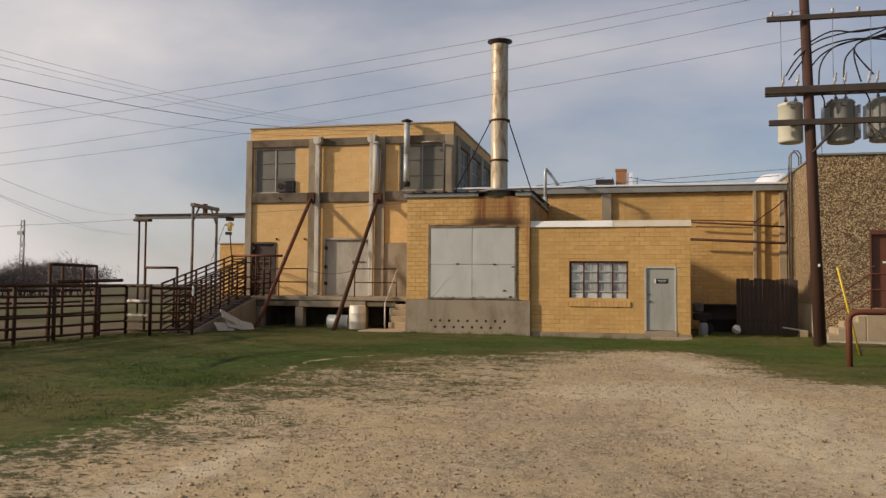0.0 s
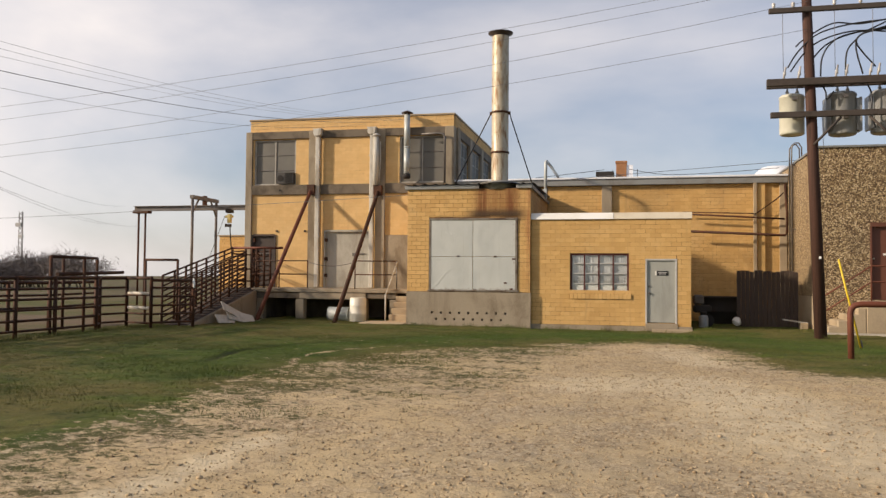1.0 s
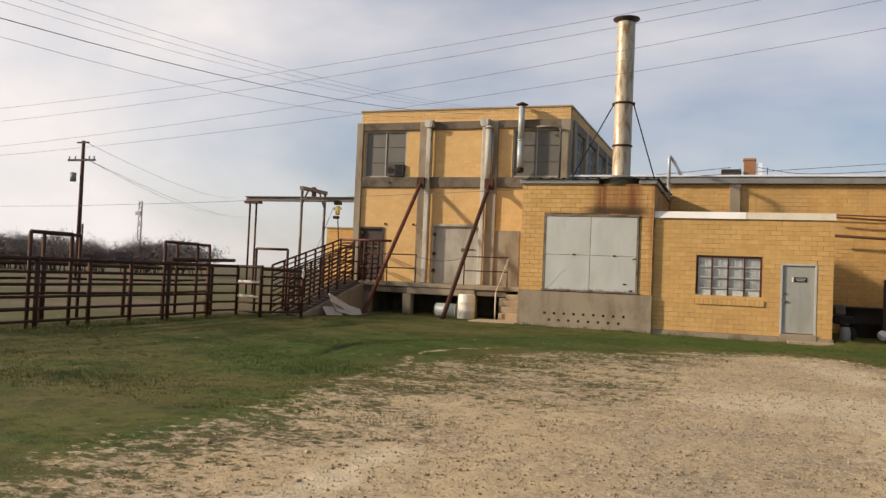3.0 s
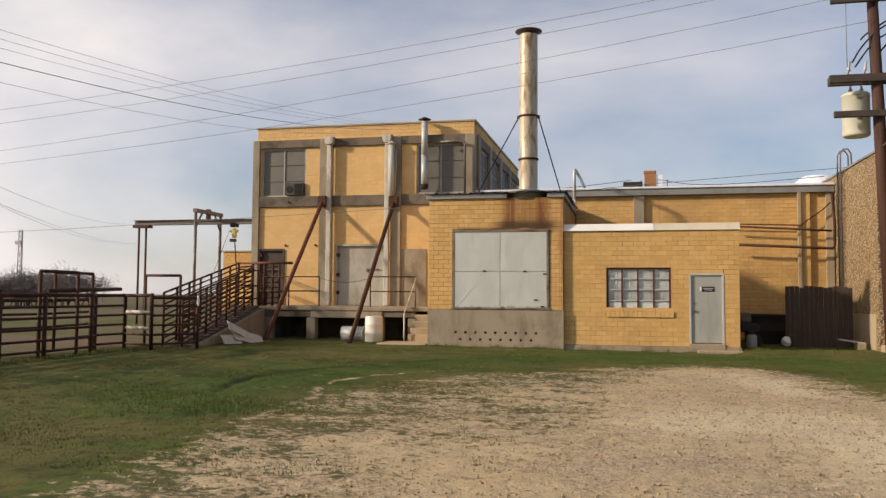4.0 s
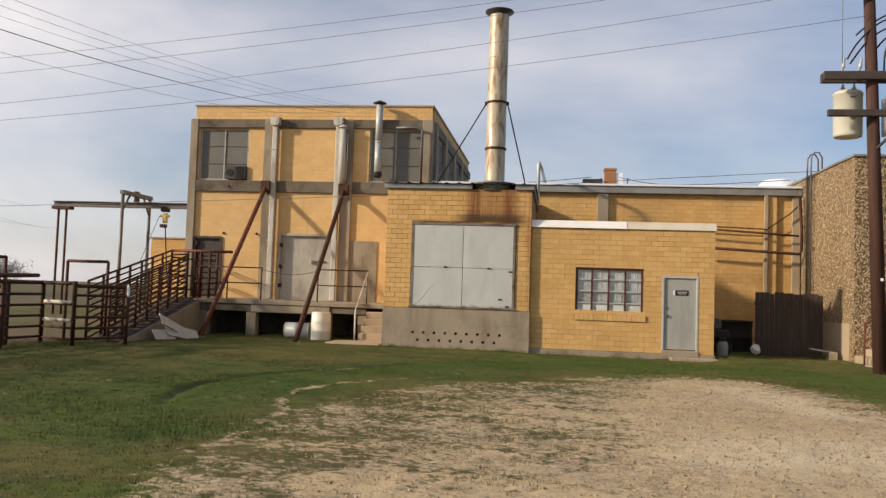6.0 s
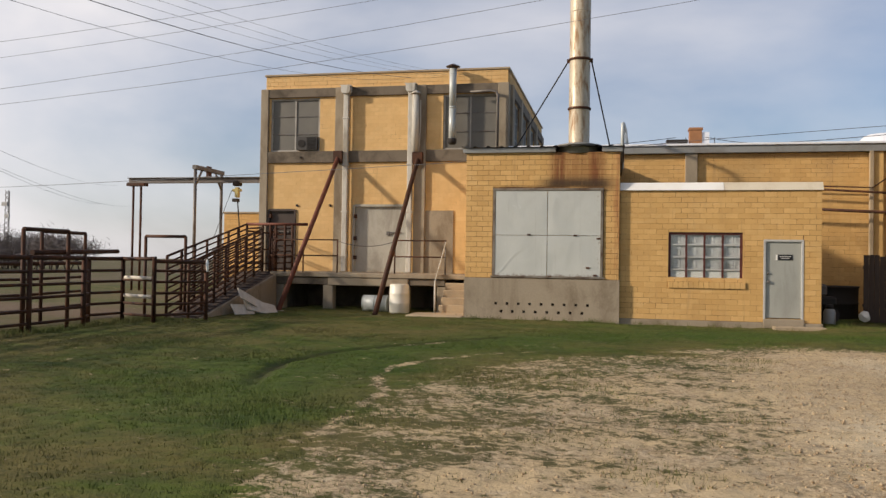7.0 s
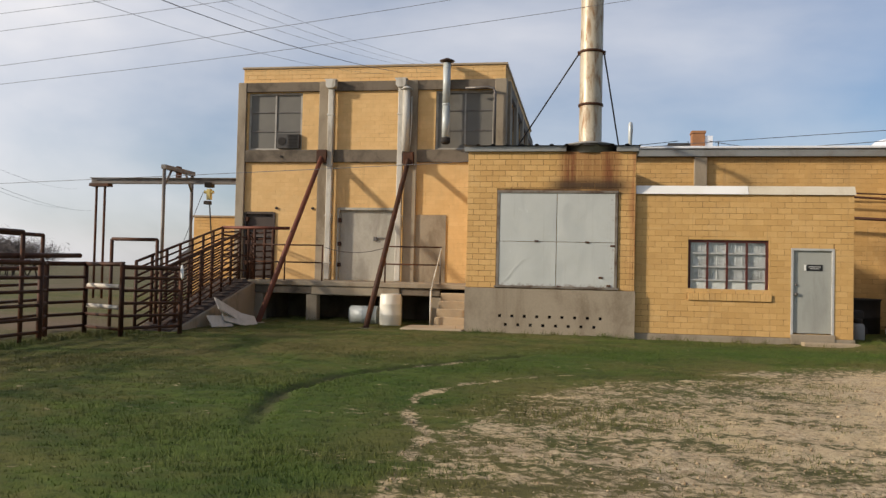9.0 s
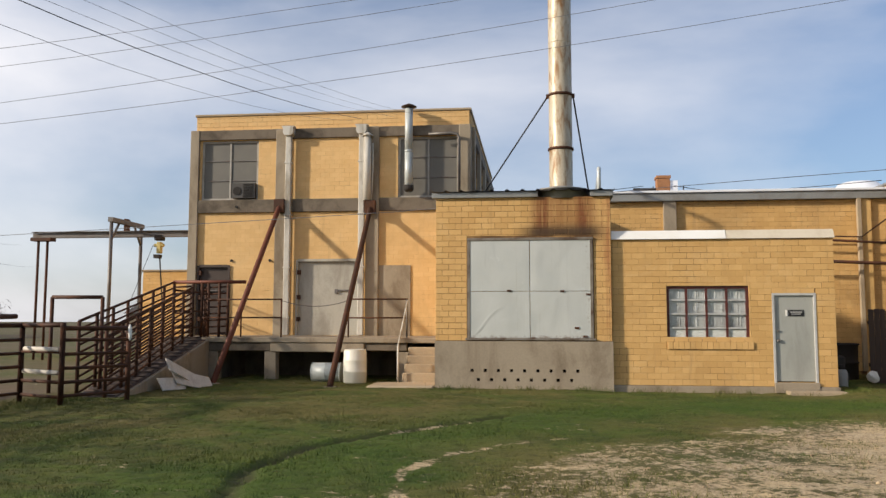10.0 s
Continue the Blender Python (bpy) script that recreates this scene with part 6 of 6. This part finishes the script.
near_wall = (np.abs(y + 0.3) < 0.35) & (x > -8.2) & (x < 1.6) | (np.abs(y - 2.8) < 0.5) & (x < -9) & (x > -15) | (np.abs(x + 15.0) < 0.35) & (y < -4) | (np.hypot(x - 4.5, y + 3.3) < 0.5) | (np.abs(y + 0.2) < 0.3) & (x > 1.4) & (x < 5)
keep = near_wall & free_of_walls(x, y) & (np.sin(x * 4.1) + np.sin(x * 9.7 + 1) + rg.normal(0, 0.5, len(x)) > 0.2)
x, y, z = x[keep], y[keep], z[keep]
blades("weeds", x, y, z, rg.uniform(0.05, 0.15, len(x)), rg.uniform(0.008, 0.018, len(x)), "taller weeds along walls and posts")

x, y, z, g, r = scatter(90000, -7, 5, -24, -6)
keep = rg.uniform(0, 1, len(x)) < np.clip((g - 0.35) * 1.2, 0, 0.8)
x, y, z = x[keep][:45000], y[keep][:45000], z[keep][:45000]
n = len(x)
size = rg.gamma(1.6, 0.0030, n) + 0.004
octa = np.array([(1, 0, 0), (-1, 0, 0), (0, 1, 0), (0, -1, 0), (0, 0, 0.7), (0, 0, -0.7)], float)
tri = np.array([(0, 2, 4), (2, 1, 4), (1, 3, 4), (3, 0, 4), (2, 0, 5), (1, 2, 5), (3, 1, 5), (0, 3, 5)])
rot = rg.uniform(0, 6.28, n)
c, s = np.cos(rot)[:, None], np.sin(rot)[:, None]
o = octa[None] * rg.uniform(0.6, 1.3, (n, 6, 1)) * size[:, None, None]
pv = np.stack([o[..., 0] * c - o[..., 1] * s + x[:, None], o[..., 0] * s + o[..., 1] * c + y[:, None], o[..., 2] + z[:, None] + 0.004], -1)
pf = (tri[None] + 6 * np.arange(n)[:, None, None]).reshape(-1)
me = bpy.data.meshes.new("gravel_stones")
me.vertices.add(n * 6)
me.vertices.foreach_set("co", pv.ravel())
me.loops.add(len(pf))
me.loops.foreach_set("vertex_index", pf)
me.polygons.add(n * 8)
me.polygons.foreach_set("loop_start", np.arange(0, len(pf), 3))
me.update(calc_edges=True)
me.materials.append(PEBBLE)
tagged(new("gravel_stones", me), "loose pale limestone gravel stones", "gravel", kind="stuff")

# ---- blockwork, last ----
for job in BLOCK_JOBS:
    lay_now(*job)
